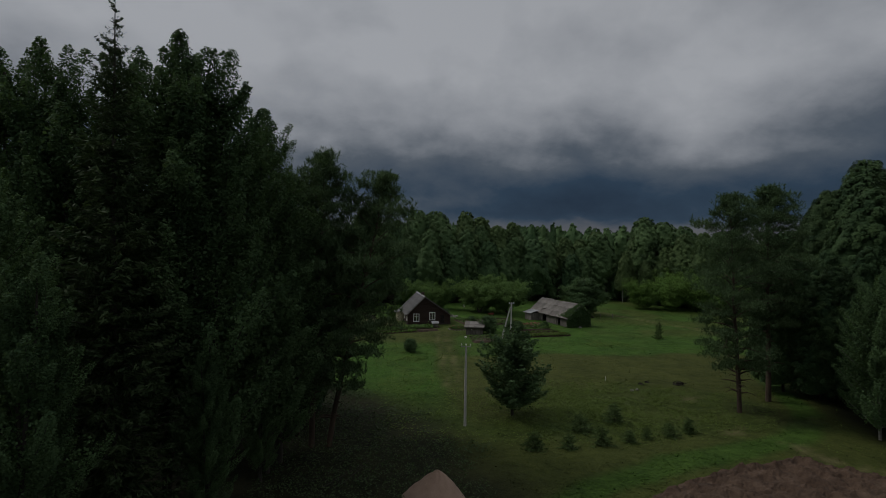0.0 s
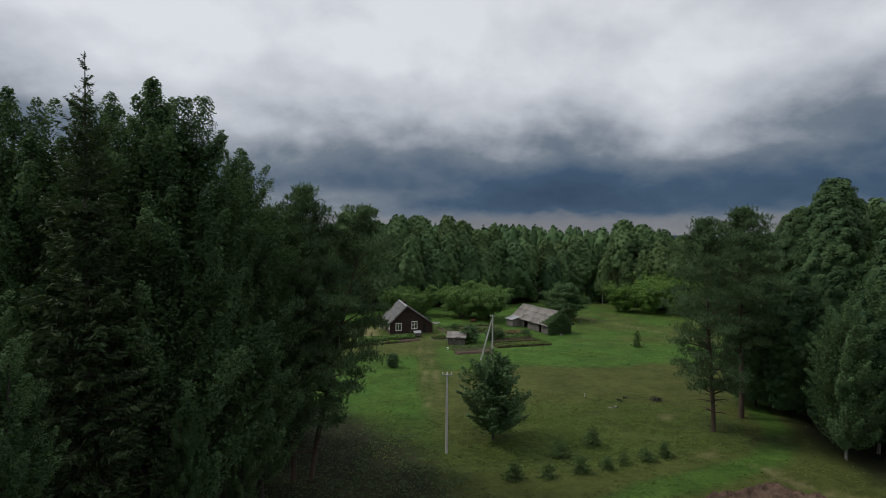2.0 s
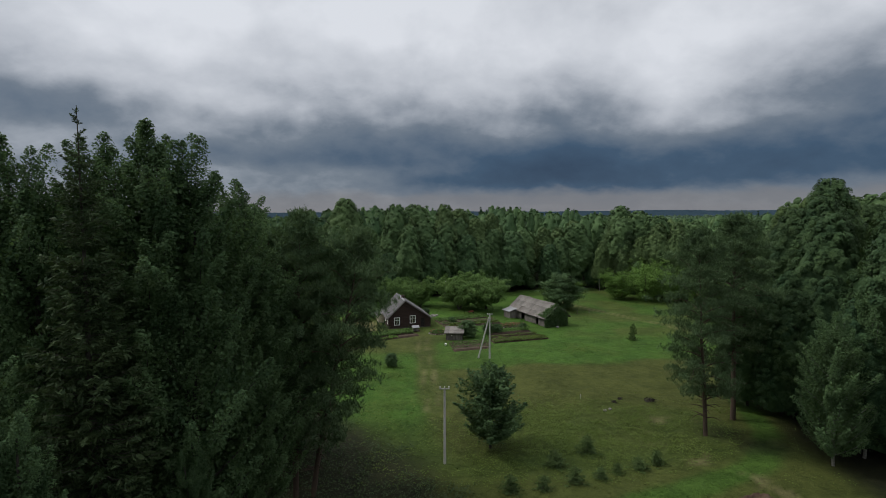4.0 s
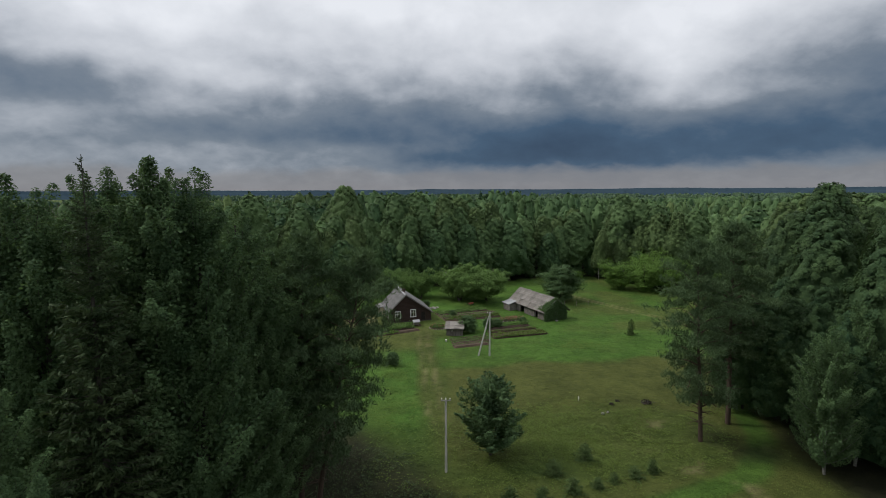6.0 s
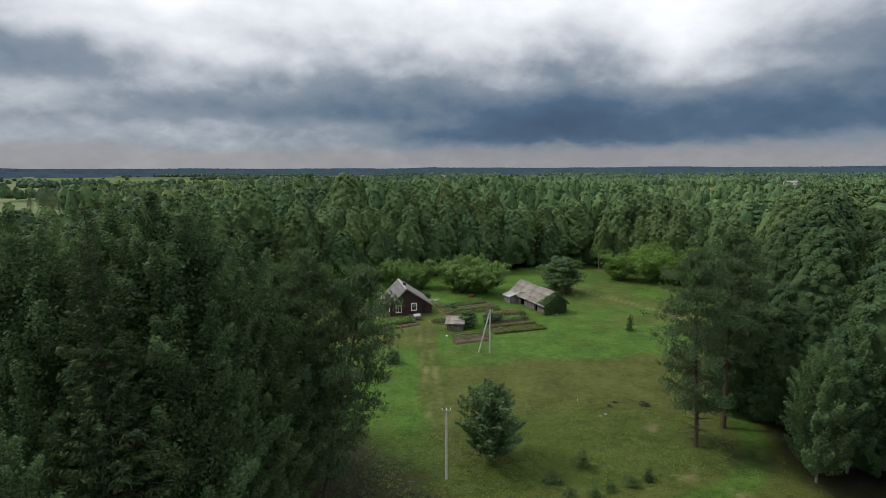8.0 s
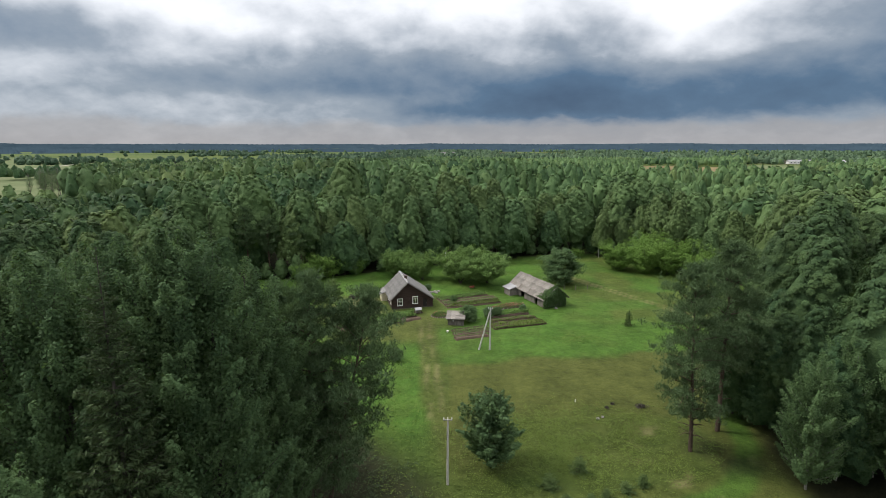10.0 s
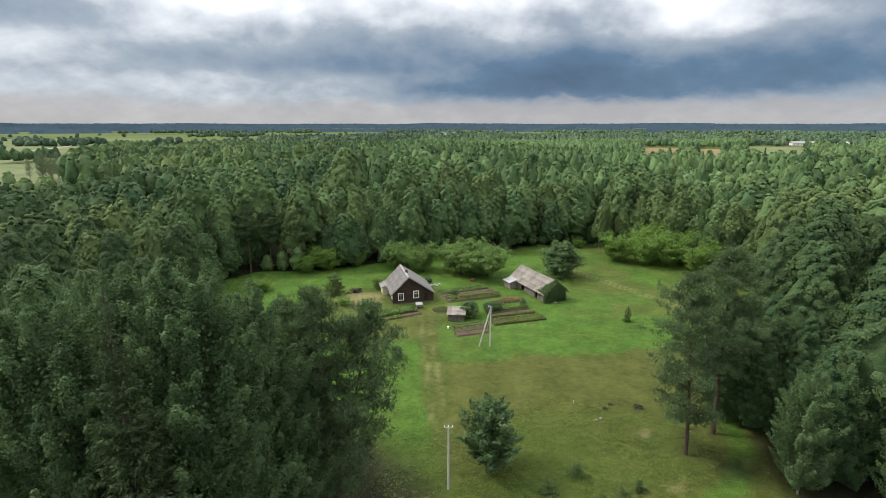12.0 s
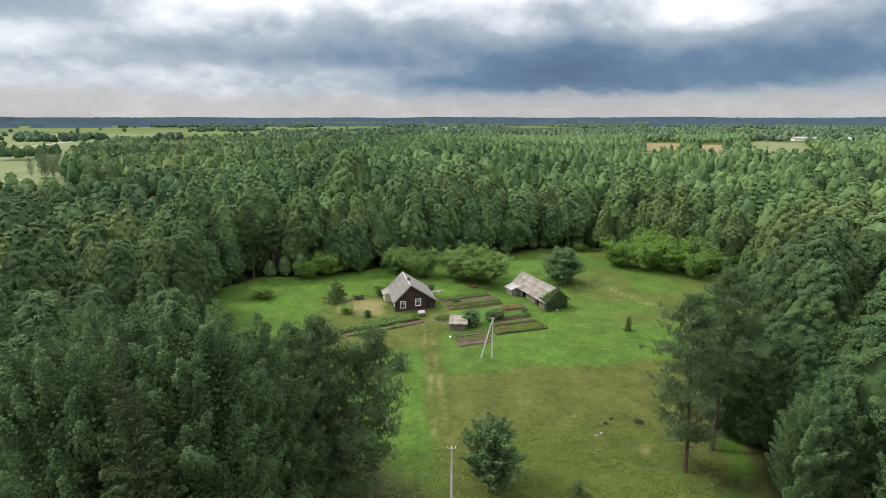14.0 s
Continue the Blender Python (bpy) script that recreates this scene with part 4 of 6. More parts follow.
def build_plough():
    """The turned field beyond the grass strip, with a raised rim of sods."""
    rng = np.random.default_rng(9)
    ring = [(11.6, 32.3), (14.6, 34.4), (19.6, 37.0), (24.6, 38.9), (27.5, 37.2), (31, 34.5), (34, 30), (33, 16), (14, 16), (10.5, 28)]
    xs, ys = np.arange(10, 35, 0.16), np.arange(15.5, 39.5, 0.16)
    gx, gy = np.meshgrid(xs, ys)
    d = near_line(gx, gy, ring + ring[:1]) * np.where(inside(gx, gy, ring), 1, -1) + (wander(gx, gy, 1.3, 3) - 0.5) * 0.8
    z = step(-0.1, 0.5, d) * (0.24 + 0.85 * (wander(gx, gy, 0.7, 5) - 0.42) + 0.14 * (wander(gx, gy, 1.6, 6) - 0.5)) + 0.22 * np.exp(-((d - 0.35) / 0.3) ** 2) - 0.12 * step(0.0, -0.3, d)
    v = np.column_stack([gx.ravel(), gy.ravel(), (z + ground_z(gx, gy) + 0.005).ravel()])
    nx = len(xs)
    i, j = np.meshgrid(np.arange(nx - 1), np.arange(len(ys) - 1))
    a = (j * nx + i).ravel()
    a = a[(d.ravel()[a] > -0.5)]
    me = mesh_np("ploughed_soil", v, np.stack([a, a + 1, a + 1 + nx, a + nx], 1), MAT["soil"])
    tagged(new("ploughed_soil", me), "freshly ploughed brown soil with cloddy rim", "soil", kind="structure")


build_plough()


def build_heap():
    v, q = [], []
    rings, sides = 16, 44
    for k in range(rings):
        f = k / (rings - 1)
        for s in range(sides):
            a = 2 * math.pi * s / sides
            lump = float(wander(math.cos(a) * 3 + 9 + f, math.sin(a) * 3 + 9 - f, 1.1, 3)) - 0.5
            r = 2.0 * f * (1 + 0.16 * lump) + 0.03
            v.append((r * math.cos(a) + 0.25 * (1 - f), r * math.sin(a), 1.75 * (1 - f ** 1.35) * (1 + 0.12 * lump) - 0.1 * f + 0.03 * math.sin(a * 9 + f * 20)))
    for k in range(rings - 1):
        for s in range(sides):
            t = (s + 1) % sides
            q.append((k * sides + s, k * sides + t, (k + 1) * sides + t, (k + 1) * sides + s))
    me = mesh_np("sand_mound", v, np.array(q)[:, ::-1], MAT["sand"], smooth=True)
    ob = new("sand_mound", me)
    ob.matrix_world = pose(-1.5, 31.6, 0)
    tagged(ob, "pinkish conical heap of sand on dark grass", "sand mound")


build_heap()


# ---------------------------------------------------------------- woods far and near
FIELDS = [
    [(-164, 226), (-212, 297), (-286, 400), (-385, 571), (-443, 705), (-520, 920), (-590, 1250), (-1100, 1250), (-1100, 500), (-480, 226)],
    [(171, 440), (204, 440), (356, 790), (300, 790)],
    [(232, 395), (300, 395), (545, 800), (480, 830)],
    [(208, 430), (231, 430), (400, 750), (365, 750)],
]


def build_woods():
    """The forest behind the edge trees: too many trees to count."""
    rng = np.random.default_rng(21)

    def scatter(n, r0, r1, spread=46):
        a = np.radians(rng.uniform(-spread, spread, n))
        r = np.sqrt(rng.uniform(r0 * r0, r1 * r1, n))
        return r * np.sin(a), r * np.cos(a)

    def spaced(r0, r1, gap, spread=46):
        """Places an even but unruly distance apart."""
        k = int(r1 / gap) + 2
        gx, gy = np.meshgrid(np.arange(-k, k + 1), np.arange(0, k + 1))
        px = (gx + 0.5 * (gy % 2)).ravel() * gap
        py = gy.ravel() * gap * 0.87
        px, py = px + rng.uniform(-0.40, 0.40, len(px)) * gap, py + rng.uniform(-0.40, 0.40, len(py)) * gap
        ok = (np.hypot(px, py) > r0) & (np.hypot(px, py) < r1) & (np.abs(np.arctan2(px, py)) < radians(spread))
        return px[ok], py[ok]

    def stand(x, y, tall, wide, sharp, lumps, per, leaf, rings, sides, kinds=7, bough=(0.14, 0.25), low=0.42, ball=(4, 6)):
        """Sets crowns of a few shapes over the places, each turned and sized its own way."""
        vs, qs, tints, hues, at = [], [], [], [], 0
        own = 0.80 * rng.uniform(0, 1, len(x)) + 1.8 * (wander(x, y, 46, 61) - 0.5) - 0.10 - 0.45 * sharp - 0.45 * step(-20, -80, x) + 0.18 * step(0, 110, x)
        hue = np.clip(1.6 * (wander(x, y, 60, 67) - 0.5) + rng.normal(0.14, 0.24, len(x)) + 0.30 * step(-10, -70, x), 0, 1)
        pick = np.where(sharp > 0.5, kinds, np.where((x > 10) & (y > 150), rng.integers(3, kinds, len(x)), rng.integers(0, kinds, len(x))))
        for k in range(kinds + 1):
            here = np.flatnonzero(pick == k)
            if not len(here):
                continue
            v, q, shade = crown_shape(rng, 1.0, 0.2, low if k < kinds else 0.12, 0.62 * k / kinds, lumps, per, 0.2 * leaf / 3.6, rings, sides, 0.80, bough, k == kinds, ball=ball)
            turn = rng.uniform(0, 2 * np.pi, len(here))
            c, s = np.cos(turn)[:, None], np.sin(turn)[:, None]
            w, h = (wide[here] / 0.2)[:, None], tall[here][:, None]
            p = np.stack([x[here][:, None] + w * (c * v[None, :, 0] - s * v[None, :, 1]), y[here][:, None] + w * (s * v[None, :, 0] + c * v[None, :, 1]), h * v[None, :, 2]], -1)
            vs.append(p.reshape(-1, 3))
            qs.append((q[None] + at + np.arange(len(here))[:, None, None] * len(v)).reshape(-1, 4))
            tints.append((own[here][:, None] + shade[None]).ravel())
            hues.append(np.repeat(hue[here], len(v)))
            at += len(here) * len(v)
        return np.concatenate(vs), np.concatenate(qs), np.clip(np.concatenate(tints), -0.4, 1.0), np.concatenate(hues)

    made = []
    x, y = spaced(80, 330, 6.3)
    keep = ~inside(x, y, CLEARING) & (near_line(x, y, CLEARING) > 9.0) & ((y > 95) | (np.abs(x) > 52))
    keep &= (rng.uniform(0, 1, len(x)) > 0.06) & ~inside(x, y, FIELDS[0])
    x, y = x[keep], y[keep]
    sharp = (rng.uniform(0, 1, len(x)) < 0.10 * step(0.45, 0.6, wander(x, y, 50, 14))).astype(float)
    west = step(-40, -75, x) * step(270, 190, y)
    tall = (14.0 + 9.5 * step(0.32, 0.68, wander(x, y, 34, 8))) * (1 - 0.28 * west - 0.12 * step(50, 80, x)) * rng.uniform(0.84, 1.10, len(x)) * np.where(sharp > 0, 1.05, 1.0)
    wide = rng.uniform(0.75, 1.30, len(x)) * (2.2 + 0.10 * tall) * (1 - 0.2 * step(0, 40, x) * step(150, 180, y))
    far = np.hypot(x, y)
    for ok, lumps, per, leaf, low, ball in ((far < 108, 90, 36, 0.17, 0.25, (5, 6)), ((far >= 108) & (far < 145), 50, 26, 0.22, 0.3, (4, 5)), ((far >= 145) & (far < 210), 24, 16, 0.30, 0.40, (4, 4)), (far >= 210, 8, 12, 0.40, 0.46, (4, 4))):
        made.append(stand(x[ok], y[ok], tall[ok], wide[ok], sharp[ok], lumps, per, leaf, 7, 9, low=low, ball=ball))
    # farther off, coarser and lower
    x, y = spaced(330, 1000, 10.2)
    field = wander(x, y, 260, 41) + 0.00022 * (np.hypot(x, y) - 600) > 0.70
    open_land = np.zeros(len(x), bool)
    for ring in FIELDS:
        open_land |= inside(x, y, ring)
    copse = (lattice(x, y, 55, 5) > 0.80) & (np.hypot(x, y) > 450) & (x < 0)
    keep = (~field | (lattice(x, y, 22, 5) > 0.88)) & (~open_land | copse)
    x, y = x[keep], y[keep]
    far = np.hypot(x, y)
    sharp = (rng.uniform(0, 1, len(x)) < 0.05).astype(float)
    tall = (9.5 + 8 * wander(x, y, 90, 8) * step(700, 330, far) + 5 * wander(x, y, 120, 18)) * rng.uniform(0.72, 1.15, len(x))
    wide = rng.uniform(3.2, 5.4, len(x))
    for ok, lumps, per, leaf in ((far < 620, 3, 3, 0.7), (far >= 620, 2, 2, 0.9)):
        made.append(stand(x[ok], y[ok], tall[ok], wide[ok], sharp[ok], lumps, per, leaf, 5, 7, bough=(0.25, 0.4), low=0.25, ball=(4, 4)))
    # beyond 1 km the haze is painted in through the leaf colour
    x, y = scatter(7000, 1000, 2300)
    keep = (wander(x, y, 300, 43) < 0.43 + 0.10 * step(-500, -200, x) - 0.10 * step(-200, -450, x) + 0.12 * step(1900, 2300, np.hypot(x, y))) | (lattice(x, y, 30, 5) > 0.95)
    x, y = x[keep], y[keep]
    v, q, tint, hue = stand(x, y, rng.uniform(8, 14, len(x)), rng.uniform(5, 9, len(x)), np.zeros(len(x)), 2, 2, 1.0, 5, 6, bough=(0.5, 0.7), low=0.05, ball=(4, 5))
    tagged(new("distant_woods", mesh_np("distant_woods", v, q, MAT["hazy_distant_wood"], {"tint": tint}, True)), "woods far off, leaves tinted bluish for haze", "forest", kind="stuff")
    # unseen trees added behind the camera to shade the near ones
    x, y = rng.uniform(-70, 70, 260), rng.uniform(-75, 6, 260)
    keep = (np.hypot(x, y) > 17) & ((y < -12) | (x < -20) | (x > 38))
    x, y = x[keep], y[keep]
    made.append(stand(x, y, rng.uniform(17, 25, len(x)), rng.uniform(3.2, 4.6, len(x)), np.zeros(len(x)), 14, 8, 0.5, 5, 8))
    v, q = join([(m[0], m[1]) for m in made])
    me = mesh_np("far_woods", v, q, MAT["woods"], {"tint": np.concatenate([m[2] for m in made]), "hue": np.concatenate([m[3] for m in made])}, True)
    tagged(new("far_woods", me), "mixed green woods of birch aspen and spruce to the horizon, plus added unseen trees behind the camera", "forest", kind="stuff")


build_woods()


def build_distance():
    """Low forest ridges at the horizon, their colour blued to stand for haze."""
    for k, (dist, tall, seed) in enumerate([(2380, 13, 3), (2900, 20, 5), (4300, 38, 7)]):
        a = np.radians(np.linspace(-56, 56, 900))
        x, y = dist * np.sin(a), dist * np.cos(a)
        top = tall * (0.70 + 0.45 * wander(np.degrees(a) * 10 + 900, a * 0 + seed * 9, 60, seed)) + 5 * wander(np.degrees(a) * 60 + 5000, a * 0, 9, seed + 2)
        gap = step(0.26, 0.32, wander(np.degrees(a) * 10 + 3000, a * 0 + seed, 45, seed + 4)) if k < 2 else 1.0
        top = np.maximum(top * gap, 0.3)
        n = len(a)
        front = np.column_stack([x, y, x * 0 - 1])
        crest = np.column_stack([x * 1.02, y * 1.02, top])
        back = np.column_stack([x * 1.06, y * 1.06, x * 0 - 1])
        v = np.concatenate([front, crest, back])
        i = np.arange(n - 1)
        q = np.concatenate([np.stack([i, i + n, i + n + 1, i + 1], 1), np.stack([i + n, i + 2 * n, i + 2 * n + 1, i + n + 1], 1)])
        me = mesh_np("backdrop_ridge", v, q[:, ::-1], MAT["hazy_far_wood"], smooth=False)
        tagged(new("backdrop_ridge", me), "forest ridge on the far horizon, coloured blue-green for haze", "forest", kind="structure")
    # open farmland between the woods
    def patch(name, ring, mat, z, label, category):
        bm = bmesh.new()
        bm.faces.new([bm.verts.new((px, py, z)) for px, py in ring])
        bmesh.ops.recalc_face_normals(bm, faces=bm.faces)
        me = bpy.data.meshes.new(name)
        bm.to_mesh(me)
        bm.free()
        me.materials.append(MAT[mat])
        tagged(new(name, me), label, category, kind="structure")

    patch("pasture", FIELDS[0], "field", 0.25, "pale green pasture beyond the woods", "field")
    patch("crop_field", FIELDS[1], "crop", 0.25, "brownish crop field among far woods", "field")
    patch("pale_field", FIELDS[2], "field", 0.25, "pale hay field among far woods", "field")
    patch("stubble_strip", FIELDS[3], "crop", 0.25, "straw-coloured field strip among far woods", "field")
    way = np.array([(-440, 540), (-503, 589), (-543, 690), (-572, 790), (-597, 860), (-650, 940), (-747, 1049), (-900, 1180)], float)
    side = unit(np.column_stack([-np.gradient(way[:, 1]), np.gradient(way[:, 0])])) * 4.0
    patch("gravel_road", [tuple(p) for p in way + side] + [tuple(p) for p in (way - side)[::-1]], "gravel", 0.4, "pale gravel road across the pasture", "road")


build_distance()


ASPEN = plant("aspen_tree", spray_tree(11, 26, 3.5, 4.6, 84, 950, 0.068, 12000), "bark", "aspen", "tall aspen with dense dull green trembling leaves", "tree", "near aspens")
ASPEN_B = plant("aspen_tree", spray_tree(12, 26, 3.0, 4.5, 84, 950, 0.068, 12000, stems=2), "bark", "aspen", "tall twin-stemmed aspen with ragged green crown", "tree", "near aspens")
place(ASPEN, -17.2, 30.0, 20, 1.14, 1.14)
place(ASPEN_B, -14.3, 30.0, 110, 1.16, 1.13)
again(ASPEN, -12.9, 34.5, 200, 1.05, 1.02)
again(ASPEN_B, -21.4, 27.3, 70, 1.08, 1.09)
again(ASPEN, -24.6, 28.0, 300, 1.07, 1.07)
again(ASPEN, -19.7, 29.6, 120, 1.12, 1.12)
again(ASPEN_B, -18.5, 37.5, 10, 0.97)
again(ASPEN, -28.0, 38.0, 150, 1.0)
again(ASPEN_B, -12.6, 36.2, 160, 0.95, 0.80)
again(ASPEN_B, -16.0, 18.4, 250, 0.62, label="shorter aspen with ragged green crown")
for sx, sy, size in [(-13.2, 27.0, 0.40), (-12.8, 33.2, 0.36)]:
    again(ASPEN_B, sx, sy, sx * 70, size, label="low bushy aspen growth below taller trees")
again(ASPEN, -19.5, 20.0, 35, 0.78, label="shorter aspen with dense green crown")

BIRCH = plant("birch_tree", spray_tree(31, 19.5, 2.2, 4.3, 78, 620, 0.080, 9000, trunk_r=0.15, long=2.8), "birch_bark", "aspen", "birch with pale trunk and leafy green crown", "tree", "birches beside the path", bright=-0.10)
place(BIRCH, 38.5, 45.0, 30, 0.92)
again(BIRCH, 42.5, 45.5, 130, 1.02)
again(BIRCH, 34.6, 43.6, 220, 0.76, label="young birch with thin pale trunk")
again(BIRCH, 40.5, 38.5, 320, 0.85)

PINE_A = plant("pine_tree", pine_tree(41, 20.5, 4.4, 4.7, 62, 13, 11, 0.22, lean=(4.3, 0.3), dead=14), "pine_bark", "pine", "leaning Scots pine with dark needle pads", "tree", "pines")
place(PINE_A, -9.9, 39.4)
PINE_B = plant("pine_tree", pine_tree(42, 21.9, 7.5, 3.9, 62, 13, 11, 0.22, lean=(0.9, 0.2), dead=12), "pine_bark", "pine", "tall Scots pine with reddish bare trunk", "tree", "pines")
place(PINE_B, -11.2, 39.2)
PINE_C = plant("pine_tree", pine_tree(43, 20.2, 3.4, 4.7, 66, 13, 10, 0.21, lean=(-1.2, 0.0), dead=14), "pine_bark", "pine", "Scots pine with sparse drooping lower limbs", "tree", "pines")
place(PINE_C, 26.6, 49.9)
again(PINE_B, -12.9, 41.2, 140, 0.93)
again(PINE_B, 31.6, 53.9, 60, 1.12, 0.98)

SPRUCE = plant("spruce_tree", spruce_tree(51, 27.4, 3.7, 84, 8, 26, 0.19), "bark", "spruce", "tall dark spruce with a bare pointed tip", "tree", "spruces")
place(SPRUCE, -16.75, 24.5)

YOUNG = plant("young_alder", spray_tree(61, 8.9, 1.3, 2.8, 54, 380, 0.072, 3500, trunk_r=0.09, long=1.5, thick=0.5), "bark", "aspen", "young leafy alder standing alone in the grass", "tree", bright=-0.12)
place(YOUNG, 4.9, 47.4, 0, 1.42, 1.0)

SAPLING = plant("spruce_sapling", spruce_tree(71, 1.75, 0.95, 12, 6, 13, 0.11, 0.02), "bark", "young_spruce", "small bushy spruce sapling in the grass", "sapling", "planted spruce saplings")
place(SAPLING, 5.8, 39.8, 0, 1.1, 0.9)
for sx, sy, size in [(8.5, 40.2, 0.85), (10.3, 44.0, 1.05), (11.3, 41.1, 0.95), (13.8, 46.3, 1.1), (13.7, 41.8, 0.75), (15.3, 42.6, 0.6), (17.4, 43.3, 0.85), (19.3, 44.1, 0.8)]:
    again(SAPLING, sx, sy, sx * 50, size * 1.15, size * (0.82 + 0.25 * ((sx * 7.3) % 1)))
again(SAPLING, 33.9, 89.2, 40, 1.05, 1.8, label="lone young spruce in the open meadow")
again(SAPLING, -22.5, 104.5, 10, 3.1, label="young spruce beside the house garden")

ROUND = plant("round_tree", broadleaf(81, 8.6, 0.5, 3.9, 74, 15, 15, 0.12, 0.30, 0.40, rise=0.15), "bark", "aspen", "dense round dark green tree behind the barn", "tree")
place(ROUND, 28.0, 118.0, 0, 1.28, 1.05)
again(ROUND, -6.9, 73.9, 80, 0.29, 0.25, label="low rounded bush at the edge of the track")
APPLE = plant("apple_tree", broadleaf(82, 7.2, 1.0, 4.4, 72, 16, 15, 0.11, 0.30, 0.5, rise=0.25, trunk_r=0.16, stems=2), "bark", "apple", "spreading old apple tree with light leaves", "tree", "apple trees")
place(APPLE, 4.5, 118.5, 0, 1.25, 1.2)
again(APPLE, 11.0, 119.0, 140, 1.3, 1.25)
again(APPLE, -4.4, 121.5, 60, 0.78, 0.92)
again(APPLE, -11.8, 126.5, 250, 0.92, 1.0)
WILLOW = plant("willow_bush", broadleaf(83, 8.5, 0.3, 4.0, 52, 12, 11, 0.12, 0.33, 0.6, rise=0.9, stems=4, trunk_r=0.06), "bark", "willow", "bright light green willow thicket", "bush", "willow thicket")
place(WILLOW, 46.5, 131.5, 0, 1.1, 0.9)
for sx, sy, size in [(52.0, 129.0, 1.25), (57.0, 126.0, 1.1), (54.0, 135.0, 1.35), (61.5, 122.0, 1.0), (67.0, 124.0, 1.1), (61.5, 130.5, 1.3), (73.0, 124.0, 1.1), (-33.5, 121.5, 0.85), (-27.5, 123.5, 1.0), (-30.0, 126.5, 1.1), (-21.5, 127.0, 0.7), (40.0, 147.0, 0.5)]:
    again(WILLOW, sx, sy, sx * 37, size * 0.9, size * (0.68 + 0.3 * ((sx * 3.7) % 1)))
again(WILLOW, -38.6, 107.0, 40, 0.62, 0.36, label="low spreading bush in the meadow")
again(WILLOW, -19.3, 98.2, 10, 0.40, 0.2, label="low dark shrub in the garden")
again(WILLOW, -13.8, 108.5, 60, 0.32, 0.36, label="shrub against the house wall")
again(ROUND, 5.2, 91.6, 60, 0.50, 0.38, label="leafy shrub crowding the garden shed")

BARE = plant("leafless_tree", broadleaf(84, 17, 3.0, 3.2, 60, 8, 1, 0.10, 0.5, 0.5, rise=0.8, hearts=0.1), "grey_wood", "pine", "grey leafless tree at the pasture edge", "tree", "leafless trees")
place(BARE, -246, 330, 0, 1.15)
for sx, sy, size in [(-250, 326, 1.05), (-254, 334, 1.15), (-243, 322, 1.1), (-257, 338, 1.05), (-240, 329, 1.2), (-248, 338, 1.1), (-238, 320, 1.0), (-260, 330, 0.95), (-236, 334, 1.1)]:
    again(BARE, sx, sy, sx * 31, size)

# trees along the rim of the clearing
EDGE = [
    plant("edge_birch", crowned_tree(91, 21, 5.5, 4.2, 0.22, 180, 84, 0.15, 0.13, droop=0.25), "birch_bark", "woods", "slender birch at the forest edge", "tree", "forest edge trees", 0.75, 0.26),
    plant("edge_aspen", crowned_tree(92, 21, 4.0, 5.4, 0.08, 190, 86, 0.155, 0.17), "bark", "woods", "broad aspen at the forest edge", "tree", "forest edge trees", 0.25, 0.28),
    plant("edge_alder", crowned_tree(93, 16, 2.0, 5.0, 0.05, 180, 84, 0.15, 0.13, stems=2), "bark", "woods", "dark bushy alder at the forest edge", "tree", "forest edge trees", 0.1, 0.02),
    plant("edge_spruce", spruce_tree(94, 20, 3.0, 34, 7, 9, 0.36), "bark", "spruce", "dark spruce at the forest edge", "tree", "forest edge trees"),
    plant("edge_pine", pine_tree(95, 21, 9, 3.6, 34, 9, 7, 0.38), "pine_bark", "pine", "pine with a reddish trunk at the forest edge", "tree", "forest edge trees"),
]
INNER = [
    plant("inner_birch", crowned_tree(96, 22, 8.0, 4.4, 0.22, 120, 56, 0.18, 0.14, droop=0.2), "birch_bark", "woods", "birch standing behind the forest edge", "tree", "inner forest trees", 0.7, 0.36),
    plant("inner_aspen", crowned_tree(97, 22, 7.0, 5.2, 0.08, 120, 56, 0.19, 0.17), "bark", "woods", "aspen standing behind the forest edge", "tree", "inner forest trees", 0.3, 0.36),
]
SHRUB = [plant("edge_shrub", crowned_tree(101, 4.6, 0.25, 2.1, 0.1, 44, 60, 0.11, 0.04, stems=2), "bark", "woods", "leafy shrub at the foot of the wood", "bush", "shrubs at the forest edge", 0.3, 0.30)]
CLOSE = [
    plant("roadside_birch", crowned_tree(98, 20, 4.0, 4.2, 0.40, 290, 112, 0.10, 0.13, droop=0.2), "birch_bark", "woods", "leafy birch in the wood beside the clearing", "tree", "woodside trees", 0.60, -0.12),
    plant("roadside_aspen", crowned_tree(99, 21, 2.0, 4.9, 0.25, 300, 116, 0.10, 0.17), "bark", "woods", "full-crowned aspen in the wood beside the clearing", "tree", "woodside trees", 0.35, -0.12),
    plant("roadside_alder", crowned_tree(100, 16, 1.0, 4.3, 0.2, 290, 112, 0.10, 0.13, stems=2), "bark", "woods", "dark alder in the wood beside the clearing", "tree", "woodside trees", 0.15, -0.2),
]
LINDEN = plant("tall_linden", crowned_tree(102, 27, 6.0, 8.4, 0.2, 200, 70, 0.20, 0.32, stems=2, bough=(0.10, 0.20)), "bark", "woods", "broad tall linden rising above the wood", "tree", "", 0.45, 0.55)
place(LINDEN, -33.5, 176, 0)


